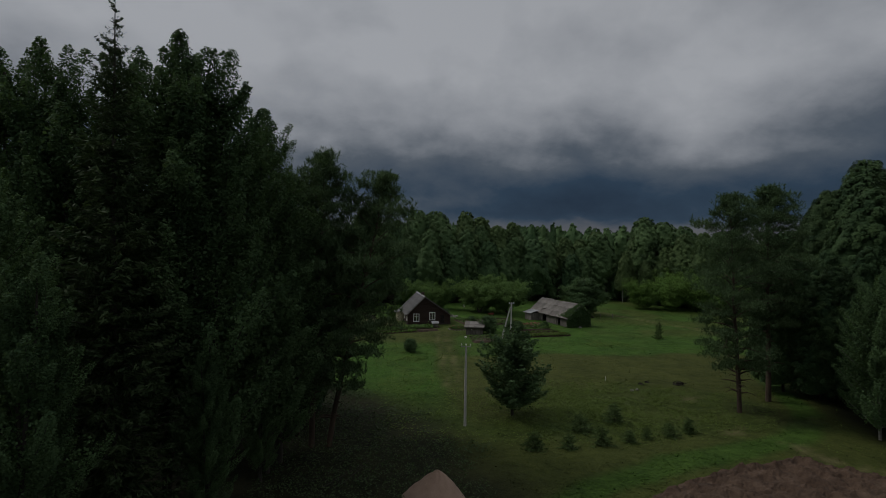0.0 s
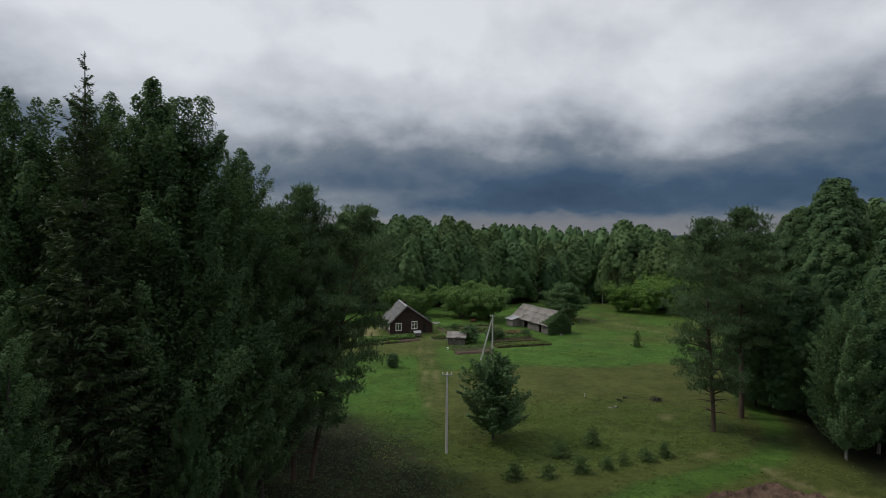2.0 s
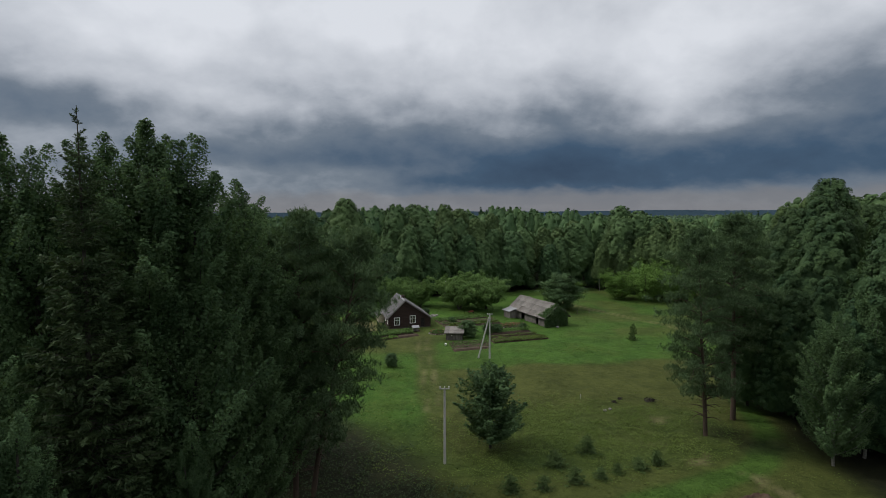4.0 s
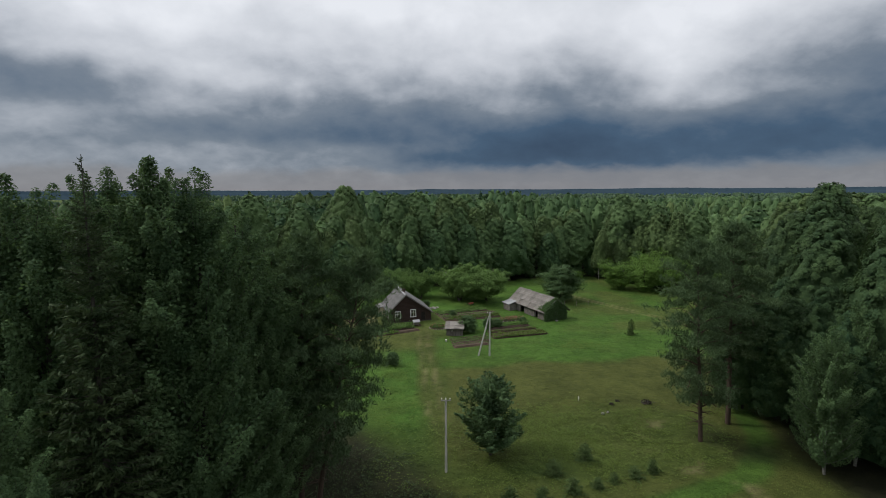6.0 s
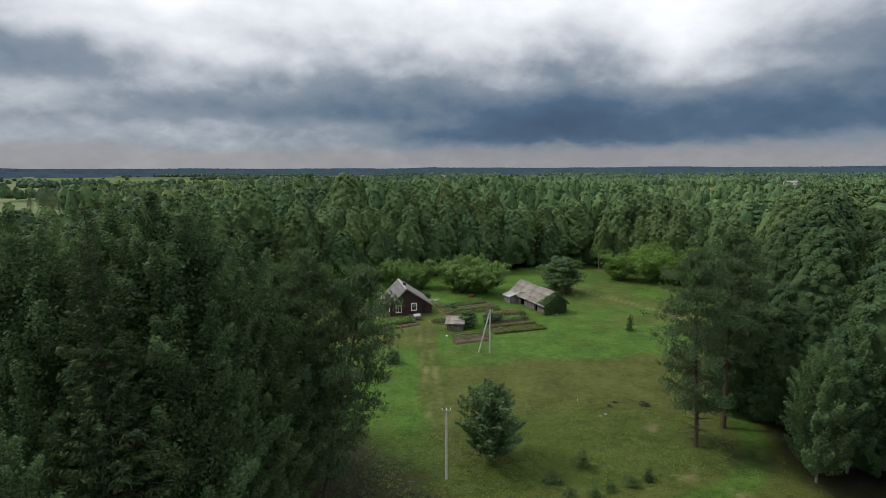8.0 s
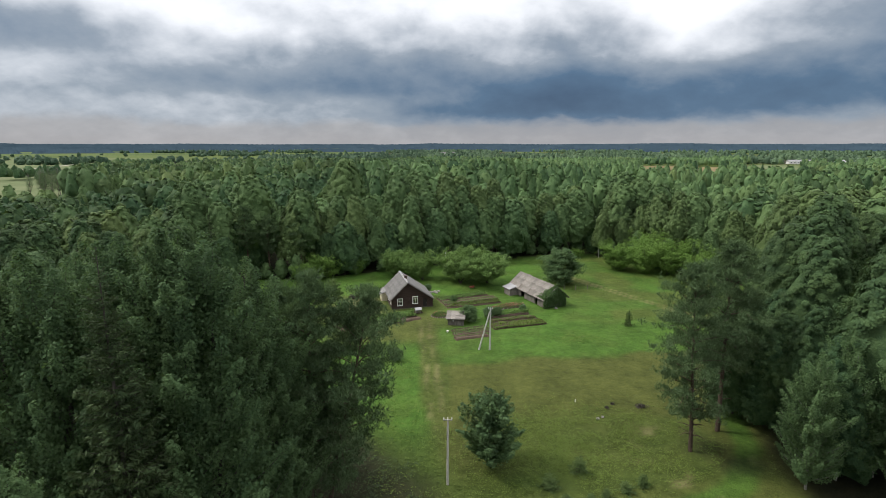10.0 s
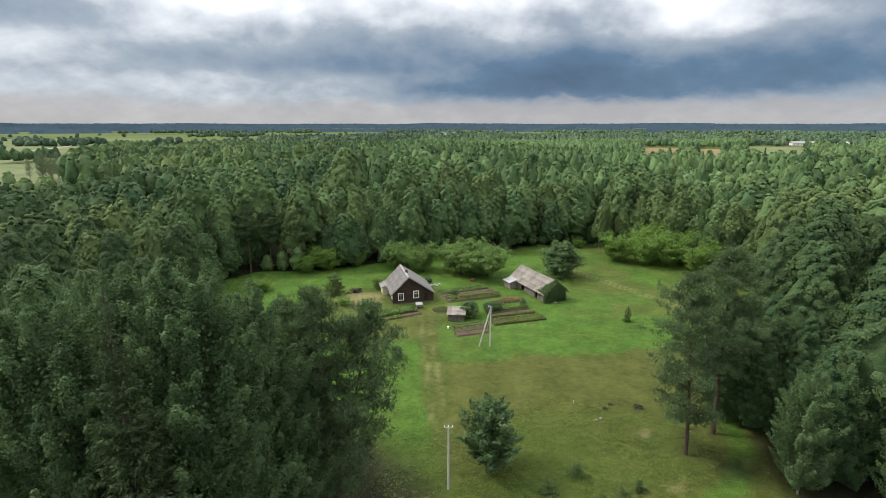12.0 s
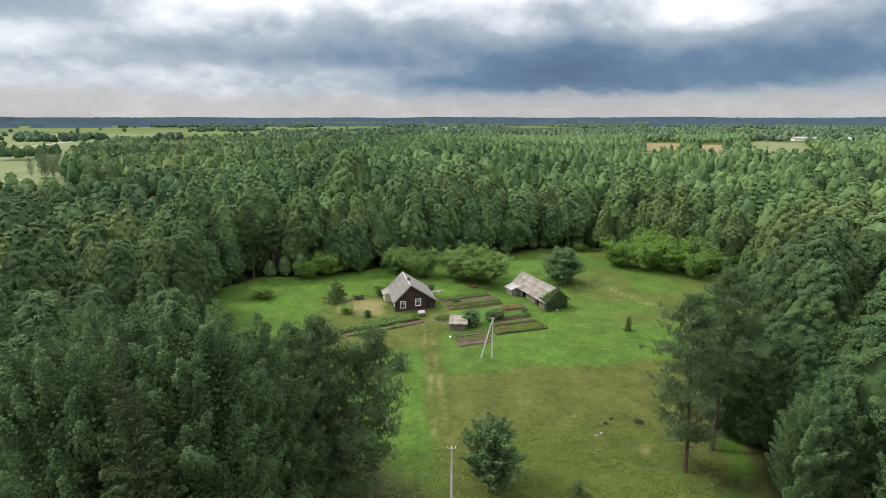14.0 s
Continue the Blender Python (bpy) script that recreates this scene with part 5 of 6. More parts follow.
def build_edge():
    rng = np.random.default_rng(77)
    line = [Vector((*p, 0)) for p in CLEARING[3:24]]
    used = set()

    def stand(kinds, kind, x, y, size, tall):
        ob = kinds[kind]
        if ob.name in used:
            again(ob, x, y, rng.uniform(0, 360), size, tall)
        else:
            used.add(ob.name)
            place(ob, x, y, rng.uniform(0, 360), size, tall)

    for row, gap in ((1.5, 4.4), (5.8, 5.2), (10.0, 6.0)):
        walked = 0.0
        for a, b in zip(line, line[1:]):
            d = b - a
            out = Vector((-d.y, d.x, 0)).normalized()
            s = (-walked) % gap
            while s < d.length:
                p = a + d * (s / d.length) + out * (row + rng.uniform(-1.2, 1.2)) + Vector((rng.uniform(-1.2, 1.2), rng.uniform(-1.2, 1.2), 0))
                size = rng.uniform(0.74, 1.14) * (1.12 if p.x > 40 and p.y < 100 else 0.97)
                size *= 0.80 + 0.36 * float(step(0.32, 0.68, wander(p.x, p.y, 26, 8)))
                if p.x < -30 and p.y < 118:
                    size *= 0.72
                if 42 < p.x < 72 and p.y > 112 and row < 2:
                    size *= 0.6
                size = min(size, 1.16)
                tall = min(size * rng.uniform(0.9, 1.1), 1.12)
                if row > 2 and p.length > 92:
                    stand(INNER, int(rng.integers(0, 2)), p.x, p.y, size, tall)
                elif p.length < 92:
                    stand(CLOSE, int(rng.choice(3, p=[0.35, 0.35, 0.30])), p.x, p.y, size, tall)
                else:
                    stand(EDGE, int(rng.choice(5, p=[0.24, 0.27, 0.34, 0.10, 0.05])), p.x, p.y, size, tall)
                s += gap
            walked += d.length
    # shrubs crowd the foot of the wood
    walked = 0.0
    for a, b in zip(line, line[1:]):
        d = b - a
        out = Vector((-d.y, d.x, 0)).normalized()
        s = (-walked) % 3.6
        while s < d.length:
            p = a + d * (s / d.length) + out * rng.uniform(-0.8, 1.6)
            if p.length > 80 and rng.uniform(0, 1) < 0.75:
                size = rng.uniform(0.45, 1.15)
                stand(SHRUB, 0, p.x, p.y, size, size * rng.uniform(0.8, 1.3))
            s += 3.6
        walked += d.length
    for px, py, size in [(54, 147, 0.78), (57.5, 149.5, 0.82), (61, 147.5, 0.80), (64.5, 150, 0.78), (59, 153, 0.85)]:
        stand(EDGE, 4, px, py, size * 1.25, size)
    stand(EDGE, 0, 45.5, 146, 0.62, 0.68)
    for px, py, size in [(-50, 117.5, 0.7), (-54, 122, 0.9), (-49.5, 124.5, 0.85), (-57, 117, 0.8), (-46.5, 127, 0.8)]:
        stand(EDGE, 2, px, py, size, size)
    # the wood behind the near aspens and beside the near birches
    for px, py, kind, size in [(-36, 44, 1, 1.1), (-38, 54, 0, 1.0), (-28, 50, 1, 1.0), (-20, 46, 2, 1.0), (-47, 50, 1, 1.1), (-52, 62, 0, 1.1), (-58, 74, 1, 1.0), (-44, 64, 2, 0.95), (-33, 57, 0, 0.9),
                               (44, 57, 1, 1.05), (46, 61, 1, 1.14), (48.5, 64, 1, 1.24), (50, 53, 1, 1.12), (47, 48, 2, 1.2), (55, 59, 1, 1.2), (58, 70, 0, 1.15), (52, 45, 1, 1.0), (-14, 47, 2, 0.6), (-43, 84, 0, 0.95), (-47, 88, 0, 0.9), (40.5, 52, 2, 0.9), (35.5, 58, 2, 0.95), (37.5, 55, 2, 0.75)]:
        stand(CLOSE, kind, px, py, size, size)


build_edge()


# ---------------------------------------------------------------- poles
def concrete_pole(x, y, tall, label, turn=0.0):
    ob = thing("utility_pole", pose(x, y, 0, 0, 0, turn), label, "utility pole", "utility poles")
    bm = rod(bmesh.new(), (0, 0, -0.3), (0, 0, tall), 0.125, 0.085, 8)
    part("post", bm, MAT["concrete"], ob)
    arm = part("crossarm", box_bm((-0.44, -0.05, tall - 0.10), (0.44, 0.03, tall - 0.02), 0.01), MAT["steel"], ob, "steel crossarm")
    for ax in (-0.38, 0.0, 0.38):
        bm = rod(bmesh.new(), (ax, 0, tall - 0.02), (ax, 0, tall + 0.08), 0.012)
        rod(bm, (ax, 0, tall + 0.06), (ax, 0, tall + 0.12), 0.045, 0.055)
        rod(bm, (ax, 0, tall + 0.12), (ax, 0, tall + 0.18), 0.055, 0.03)
        part("insulator", bm, MAT["porcelain"], arm, "white porcelain insulator")
    return ob


concrete_pole(0.57, 44.5, 6.9, "slim grey concrete utility pole with insulators")
concrete_pole(1.2, 128.5, 5.2, "pale utility pole among the apple trees")


def braced_pole(x, y):
    ob = thing("braced_utility_pole", pose(x, y, 0), "pale concrete utility pole with slanting brace", "utility pole", "utility poles")
    part("post", rod(bmesh.new(), (0, 0, -0.3), (0.05, 0.3, 6.9), 0.15, 0.10, 8), MAT["concrete"], ob)
    part("brace", rod(bmesh.new(), (-1.75, 0.2, -0.2), (-0.08, 0.28, 6.3), 0.14, 0.10, 8), MAT["concrete"], ob, "slanting concrete brace")
    part("clamp", box_bm((-0.22, 0.12, 6.0), (0.2, 0.46, 6.1), 0.01), MAT["steel"], ob)
    arm = part("crossarm", box_bm((-0.35, 0.2, 6.72), (0.45, 0.28, 6.80), 0.01), MAT["steel"], ob)
    for ax in (-0.28, 0.05, 0.38):
        bm = rod(bmesh.new(), (ax, 0.24, 6.8), (ax, 0.24, 6.9), 0.012)
        rod(bm, (ax, 0.24, 6.88), (ax, 0.24, 7.0), 0.05, 0.03)
        part("insulator", bm, MAT["porcelain"], arm, "white porcelain insulator")


braced_pole(7.75, 78.0)


# ---------------------------------------------------------------- buildings
def log_wall(bm, x0, x1, y0, y1, z0, span, holes, course=0.24):
    """Courses of squared logs along x between y0 and y1; span(z) gives the ends at a height; holes: (x0, x1, z0, z1)."""
    z = z0
    lo, hi = span(z0 + 0.01)
    while hi - lo > 0.25:
        top = z + course - 0.012
        cuts = sorted((a, b) for a, b, c, d in holes if c < z + course * 0.5 < d)
        at = lo
        for a, b in cuts:
            if a - at > 0.03:
                box(bm, (at, y0, z), (a, y1, top), 0.02)
            at = b
        if hi - at > 0.03:
            box(bm, (at, y0 + random.uniform(-0.008, 0.008), z), (hi, y1, top), 0.02)
        z += course
        lo, hi = span(z)
    return bm


def window(parent, x, z, w, h, y, bars=True):
    """A white-framed casement in a wall that faces -y."""
    ob = new("window")
    ob.parent = parent
    tagged(ob, "white-framed cottage window")
    me = bmesh.new()
    t = 0.13
    box(me, (x - w / 2 - t, y - 0.05, z - h / 2 - t), (x - w / 2, y + 0.06, z + h / 2 + t), 0.008)
    box(me, (x + w / 2, y - 0.05, z - h / 2 - t), (x + w / 2 + t, y + 0.06, z + h / 2 + t), 0.008)
    box(me, (x - w / 2 + 0.002, y - 0.047, z + h / 2), (x + w / 2 - 0.002, y + 0.06, z + h / 2 + t), 0.008)
    box(me, (x - w / 2 + 0.002, y - 0.047, z - h / 2 - t), (x + w / 2 - 0.002, y + 0.06, z - h / 2), 0.008)
    part("window_frame", me, MAT["white"], ob, "white painted window frame")
    me = bmesh.new()
    box(me, (x - 0.035, y - 0.02, z - h / 2), (x + 0.035, y + 0.03, z + h / 2))
    box(me, (x - w / 2, y - 0.017, z + h * 0.14), (x + w / 2, y + 0.027, z + h * 0.14 + 0.05))
    part("glazing_bar", me, MAT["white"], ob)
    for sx in (-1, 1):
        for lo, hi in ((-0.5, 0.14), (0.19, 0.5)):
            pane = box_bm((min(sx * 0.04, sx * w / 2) + x, y + 0.008, z + lo * h), (max(sx * 0.04, sx * w / 2) + x, y + 0.014, z + hi * h))
            part("pane", pane, MAT["glass"], ob)
    return ob


def sheet_roof(parent, name, corner, along, down, nu, nv, mat, jitter, seed, thick=0.05, lap=0.06, missing=()):
    """A roof slope laid in overlapping sheets, each an object on one shared mesh."""
    rng = random.Random(seed)
    u, w = Vector(along) / nu, Vector(down) / nv
    nrm = u.cross(w).normalized()
    if nrm.z < 0:
        nrm = -nrm
    me = None
    for j in range(nv):
        for i in range(nu):
            if (i, j) in missing:
                continue
            if me is None:
                bm = bmesh.new()
                lx, ly = u.length, w.length
                box(bm, (0.012, -lap, -thick / 2), (lx - 0.012, ly + lap, thick / 2), 0.008)
                for e in range(int(lx / 0.3)):
                    box(bm, (0.1 + e * 0.3, -lap + 0.01, thick / 2 - 0.01), (0.17 + e * 0.3, ly + lap - 0.01, thick / 2 + 0.02))
                me = bpy.data.meshes.new(name)
                bm.to_mesh(me)
                bm.free()
                me.materials.append(MAT[mat])
            ob = new(name, me)
            ob.parent = parent
            p = Vector(corner) + u * i + w * j + nrm * (0.10 - 0.012 * (j % 2) + rng.uniform(0, jitter) * 0.5)
            basis = Matrix((u.normalized(), w.normalized(), u.normalized().cross(w.normalized()))).transposed().to_4x4()
            ob.matrix_basis = Matrix.Translation(p) @ basis @ pose(0, 0, 0, rng.uniform(-jitter, jitter) * 22, rng.uniform(-jitter, jitter) * 22, rng.uniform(-jitter, jitter) * 45)


def slab(bm, a, b, c, d, thick):
    """A sloping slab below the four corners."""
    top = [bm.verts.new(p) for p in (a, b, c, d)]
    low = [bm.verts.new((p[0], p[1], p[2] - thick)) for p in (a, b, c, d)]
    bm.faces.new(top)
    bm.faces.new(low[::-1])
    for i in range(4):
        j = (i + 1) % 4
        bm.faces.new((top[j], top[i], low[i], low[j]))
    bmesh.ops.recalc_face_normals(bm, faces=bm.faces)
    return bm


def build_house():
    W, D, APEX, ZL, ZR, ZA = 8.3, 9.2, 3.2, 2.15, 1.75, 5.25
    ob = thing("log_house", pose(-9.75, 98.7, 0, 0, 0, 14), "dark brown log cottage with grey sheet roof and white windows", "house")

    def span(z):
        lo = 0.0 if z < ZL else APEX * (z - ZL) / (ZA - ZL)
        hi = W if z < ZR else W - (W - APEX) * (z - ZR) / (ZA - ZR)
        return lo, hi

    holes = [(1.15, 2.05, 0.75, 2.05), (4.25, 5.15, 1.0, 2.3), (6.3, 7.1, 0.1, 1.9)]
    part("plinth", box_bm((-0.06, -0.06, -0.1), (W + 0.06, D, 0.16), 0.02), MAT["bark"], ob, "dark stone plinth")
    bm = log_wall(bmesh.new(), 0, W, 0, 0.2, 0.16, span, holes)
    part("front_wall", bm, MAT["log"], ob, "dark brown log gable")
    bm = log_wall(bmesh.new(), 0, W, D - 0.2, D, 0.16, span, [])
    part("back_wall", bm, MAT["log"], ob)

    def side(z):
        return 0.2, D - 0.2

    for name, x0, zt in (("left_wall", 0.0, ZL), ("right_wall", W - 0.2, ZR)):
        bm = bmesh.new()
        z = 0.16
        while z < zt - 0.05:
            cuts = [(1.0, 1.8), (4.0, 4.8)] if x0 == 0.0 and 0.8 < z + 0.1 < 1.75 else []
            at = 0.2
            for a, b in cuts:
                box(bm, (x0, at, z), (x0 + 0.2, a, z + 0.228), 0.02)
                at = b
            box(bm, (x0, at, z), (x0 + 0.2, D - 0.2, z + 0.228), 0.02)
            z += 0.24
        part(name, bm, MAT["log"], ob)
    window(ob, 1.6, 1.4, 0.9, 1.3, 0.0)
    window(ob, 4.7, 1.65, 0.9, 1.3, 0.0)
    for wy in (1.4, 4.4):
        wn = window(ob, 0, 1.28, 0.8, 0.95, 0)
        wn.matrix_basis = pose(0, wy, 0, 0, 0, -90)
    door = part("door", box_bm((6.32, 0.08, 0.12), (7.08, 0.13, 1.88), 0.01), MAT["dark"], ob, "dark plank door")
    part("handle", rod(bmesh.new(), (6.98, 0.02, 0.95), (6.98, 0.08, 0.95), 0.02), MAT["steel"], door)
    # roof decks, sheets, ridge
    o = 0.38
    sl, sr = (ZA - ZL) / APEX, (ZA - ZR) / (W - APEX)
    ridge_z = ZA + 0.12
    el, er = (-o, ZL - o * sl + 0.12), (W + o * 0.7, ZR - o * 0.7 * sr + 0.12)
    bm = slab(bmesh.new(), (APEX, -o, ridge_z), (APEX, D + o, ridge_z), (el[0], D + o, el[1]), (el[0], -o, el[1]), 0.12)
    roof_l = part("roof", bm, MAT["grey_wood"], ob, "roof slope of weathered grey sheets")
    bm = slab(bmesh.new(), (APEX, D + o, ridge_z), (APEX, -o, ridge_z), (er[0], -o, er[1]), (er[0], D + o, er[1]), 0.12)
    roof_r = part("roof", bm, MAT["grey_wood"], ob, "long roof slope of weathered grey sheets")
    sheet_roof(roof_l, "roof_sheet", (APEX, -o, ridge_z), (0, D + 2 * o, 0), (el[0] - APEX, 0, el[1] - ridge_z), 9, 4, "slate", 0.012, 3)
    sheet_roof(roof_r, "roof_sheet", (APEX, -o, ridge_z), (0, D + 2 * o, 0), (er[0] - APEX, 0, er[1] - ridge_z), 9, 6, "slate", 0.012, 4)
    bm = slab(bmesh.new(), (APEX - 0.2, -o - 0.03, ridge_z + 0.02), (APEX - 0.2, D + o, ridge_z + 0.02), (APEX, D + o, ridge_z + 0.2), (APEX, -o - 0.03, ridge_z + 0.2), 0.03)
    slab(bm, (APEX, -o - 0.03, ridge_z + 0.2), (APEX, D + o, ridge_z + 0.2), (APEX + 0.2, D + o, ridge_z + 0.02), (APEX + 0.2, -o - 0.03, ridge_z + 0.02), 0.03)
    part("ridge_cap", bm, MAT["tin"], ob, "pale ridge cap")
    bm = box_bm((APEX - 0.1, 3.0, ZA - 0.6), (APEX + 0.42, 3.5, ZA + 0.62), 0.02)
    box(bm, (APEX - 0.16, 2.94, ZA + 0.62), (APEX + 0.48, 3.56, ZA + 0.72), 0.02)
    part("chimney", bm, MAT["brick"], ob, "short sooty brick chimney")
    # porch on the side
    porch = part("porch", box_bm((-1.25, 6.2, 0.0), (0, 9.0, 1.75), 0.02), MAT["cream"], ob, "cream side porch")
    bm = slab(bmesh.new(), (0.1, 5.9, 2.3), (0.1, 9.5, 2.3), (-1.65, 9.5, 1.65), (-1.65, 5.9, 1.65), 0.08)
    part("porch_roof", bm, MAT["slate"], porch)
    part("corner_board", box_bm((-0.05, -0.06, 0.16), (0.0, 0.2, 2.1)), MAT["log"], ob)


build_house()


def build_barn():
    ang = math.degrees(math.atan2(-12.7, 5.3))
    L, W, ZE, ZA = 13.2, 5.2, 1.95, 4.1
    # local x runs along the ridge from the far end to the ivy-grown gable, y across, away from the yard
    ob = thing("old_barn", pose(15.6, 111.4, 0, 0, 0, ang), "long sagging grey barn with rotting patched roof", "barn")
    rng = random.Random(8)

    def boards(name, x0, x1, y0, y1, top, along_x):
        bm = bmesh.new()
        n = int((x1 - x0 if along_x else y1 - y0) / 0.21)
        for i in range(n):
            f0, f1 = i / n, (i + 0.93) / n
            if along_x:
                a, b = x0 + (x1 - x0) * f0, x0 + (x1 - x0) * f1
                h = top((a + b) / 2) - rng.uniform(0, 0.05)
                lo, hi = (a, y0, rng.uniform(0, 0.12)), (b, y1, h)
            else:
                a, b = y0 + (y1 - y0) * f0, y0 + (y1 - y0) * f1
                h = top((a + b) / 2) - rng.uniform(0, 0.05)
                lo, hi = (x0, a, rng.uniform(0, 0.12)), (x1, b, h)
            if rng.random() > 0.04:
                box(bm, lo, hi)
        return part(name, bm, MAT["grey_wood"], ob, "weathered board wall")

    peak = lambda y: ZE + (ZA - ZE) * (1 - abs(y - W / 2) / (W / 2))
    boards("front_wall", 0, L * 0.30, 0.0, 0.07, lambda q: ZE, True)
    boards("front_wall", L * 0.42, L * 0.72, 0.0, 0.07, lambda q: ZE, True)
    boards("front_wall", L * 0.80, L, 0.0, 0.07, lambda q: ZE, True)
    boards("back_wall", 0, L, W - 0.07, W, lambda q: ZE, True)
    boards("gable_wall", L - 0.07, L, 0.08, W - 0.08, peak, False)
    boards("gable_wall", 0, 0.07, 0.08, W - 0.08, peak, False)
    for px in (0.2, L * 0.30, L * 0.42, L * 0.56, L * 0.72, L * 0.80, L - 0.2):
        part("post", box_bm((px - 0.09, 0.08, -0.1), (px + 0.09, 0.26, ZE), 0.01), MAT["grey_wood"], ob)
    part("inner_wall", box_bm((0.3, 1.6, 0.0), (L - 0.3, 1.7, 2.6)), MAT["dark"], ob)
    o = 0.45
    s = (ZA - ZE) / (W / 2)
    for k, (ya, sign) in enumerate(((-o, 1), (W + o, -1))):
        ze = ZE - o * s + 0.1
        bm = slab(bmesh.new(), (-0.4, W / 2, ZA + 0.1), (L + 0.4, W / 2, ZA + 0.1), (L + 0.4, ya, ze), (-0.4, ya, ze), 0.08)
        deck = part("roof", bm, MAT["grey_wood"], ob, "sagging roof slope of mismatched grey sheets")
        sheet_roof(deck, "roof_sheet", (-0.4, W / 2, ZA + 0.1), (L + 0.8, 0, 0), (0, ya - W / 2, ze - ZA - 0.1), 11, 3, "old_sheet", 0.075, 5 + k, missing=((3, 2), (6, 2)) if k == 0 else ())
    for i in range(9):
        if i in (4,):
            continue
        bm = bmesh.new()
        x0 = -0.4 + i * (L + 0.8) / 9
        dz = rng.uniform(-0.03, 0.10)
        slab(bm, (x0, W / 2 - 0.28, ZA + 0.05 + dz), (x0 + 1.45, W / 2 - 0.28, ZA + 0.06 + dz), (x0 + 1.45, W / 2, ZA + 0.28 + dz), (x0, W / 2, ZA + 0.27 + dz), 0.03)
        slab(bm, (x0, W / 2, ZA + 0.27 + dz), (x0 + 1.45, W / 2, ZA + 0.28 + dz), (x0 + 1.45, W / 2 + 0.28, ZA + 0.06 + dz), (x0, W / 2 + 0.28, ZA + 0.05 + dz), 0.03)
        part("ridge_cap", bm, MAT["old_sheet"], ob, "loose ridge board")
    # tin lean-to at the far end
    lean = part("lean_to", box_bm((0.2, -1.9, 0), (2.7, 0.0, 1.5), 0.02), MAT["grey_wood"], ob, "low boarded lean-to")
    bm = slab(bmesh.new(), (-0.1, 0.15, 2.15), (2.95, 0.15, 2.15), (2.95, -2.2, 1.5), (-0.1, -2.2, 1.5), 0.05)
    part("lean_to_roof", bm, MAT["tin"], lean, "pale tin roof")
    # creeper over the gable
    g = np.random.default_rng(4)
    n = 5200
    y = g.uniform(-0.4, W - 0.3, n)
    z = g.uniform(0.0, 1.0, n) ** 0.8 * np.array([peak(min(max(q, 0), W)) + 0.35 for q in y])
    c = np.column_stack([L + 0.08 + np.abs(g.normal(0, 0.22, n)), y, z])
    roof_n = 1700
    ry = g.uniform(-0.4, 2.6, roof_n)
    rx = L + 0.3 - np.abs(g.normal(0, 0.75, roof_n)) * np.clip(1.6 - ry * 0.5, 0.3, 2)
    c = np.concatenate([c, np.column_stack([rx, ry, ZE + 0.28 + s * ry + np.abs(g.normal(0, 0.10, roof_n))])])
    v, q = blades(c, g.normal(size=c.shape) + [0.2, 0, -0.7], g.uniform(0.08, 0.17, len(c)), 0.085, g)
    part("creeper", mesh_np("creeper", v, q, MAT["aspen"], {"tint": np.zeros(len(v))}), None, ob, "green creeper hanging over the gable")


build_barn()


def build_shed():
    ob = thing("garden_shed", pose(1.2, 89.5, 0, 0, 0, -5) @ Matrix.Diagonal((0.95, 0.95, 0.86, 1)), "small grey board shed with pale patched tin roof", "shed")
    rng = random.Random(3)
    W, D = 3.0, 2.6
    for name, lo, hi, along, h in (("front_wall", (0, 0), (W, 0.05), 0, 1.55), ("back_wall", (0, D - 0.05), (W, D), 0, 2.0), ("side_wall", (0, 0.06), (0.05, D - 0.06), 1, 1.75), ("side_wall", (W - 0.05, 0.06), (W, D - 0.06), 1, 1.75)):
        bm = bmesh.new()
        n = 14
        for i in range(n):
            a, b = i / n, (i + 0.94) / n
            if along == 0:
                box(bm, (W * a, lo[1], 0), (W * b, hi[1], h - rng.uniform(0, 0.04)))
            else:
                y0, y1 = lo[1] + (hi[1] - lo[1]) * a, lo[1] + (hi[1] - lo[1]) * b
                box(bm, (lo[0], y0, 0), (hi[0], y1, 1.55 + 0.45 * y0 / D))
        part(name, bm, MAT["grey_wood"], ob)
    bm = slab(bmesh.new(), (-0.35, -0.45, 1.52), (W + 0.3, -0.45, 1.52), (W + 0.3, D + 0.3, 2.12), (-0.35, D + 0.3, 2.12), 0.06)
    deck = part("roof", bm, MAT["grey_wood"], ob, "flat sloping roof of patched sheets")
    sheet_roof(deck, "roof_sheet", (-0.35, D + 0.3, 2.12), (W + 0.65, 0, 0), (0, -D - 0.75, -0.6), 4, 2, "old_sheet", 0.06, 6)
    sheet = part("roof_patch", box_bm((-0.9, -0.5, 0), (0.9, 0.4, 0.03), 0.006), MAT["old_sheet"], deck, "rusty loose sheet")
    sheet.matrix_basis = pose(2.3, 0.2, 1.80, 12, 0, 14)
    part("door", box_bm((1.8, -0.06, 0.05), (2.55, -0.01, 1.45), 0.01), MAT["grey_wood"], ob)
    part("notice", box_bm((0.95, -0.03, 0.95), (1.15, -0.005, 1.15)), MAT["white"], ob, "small pale square on the boards")
    part("vent_pipe", rod(bmesh.new(), (W - 0.1, 1.5, 1.7), (W - 0.1, 1.5, 2.75), 0.13, 0.13, 10), MAT["grey_wood"], ob, "thick grey vent pipe")


build_shed()


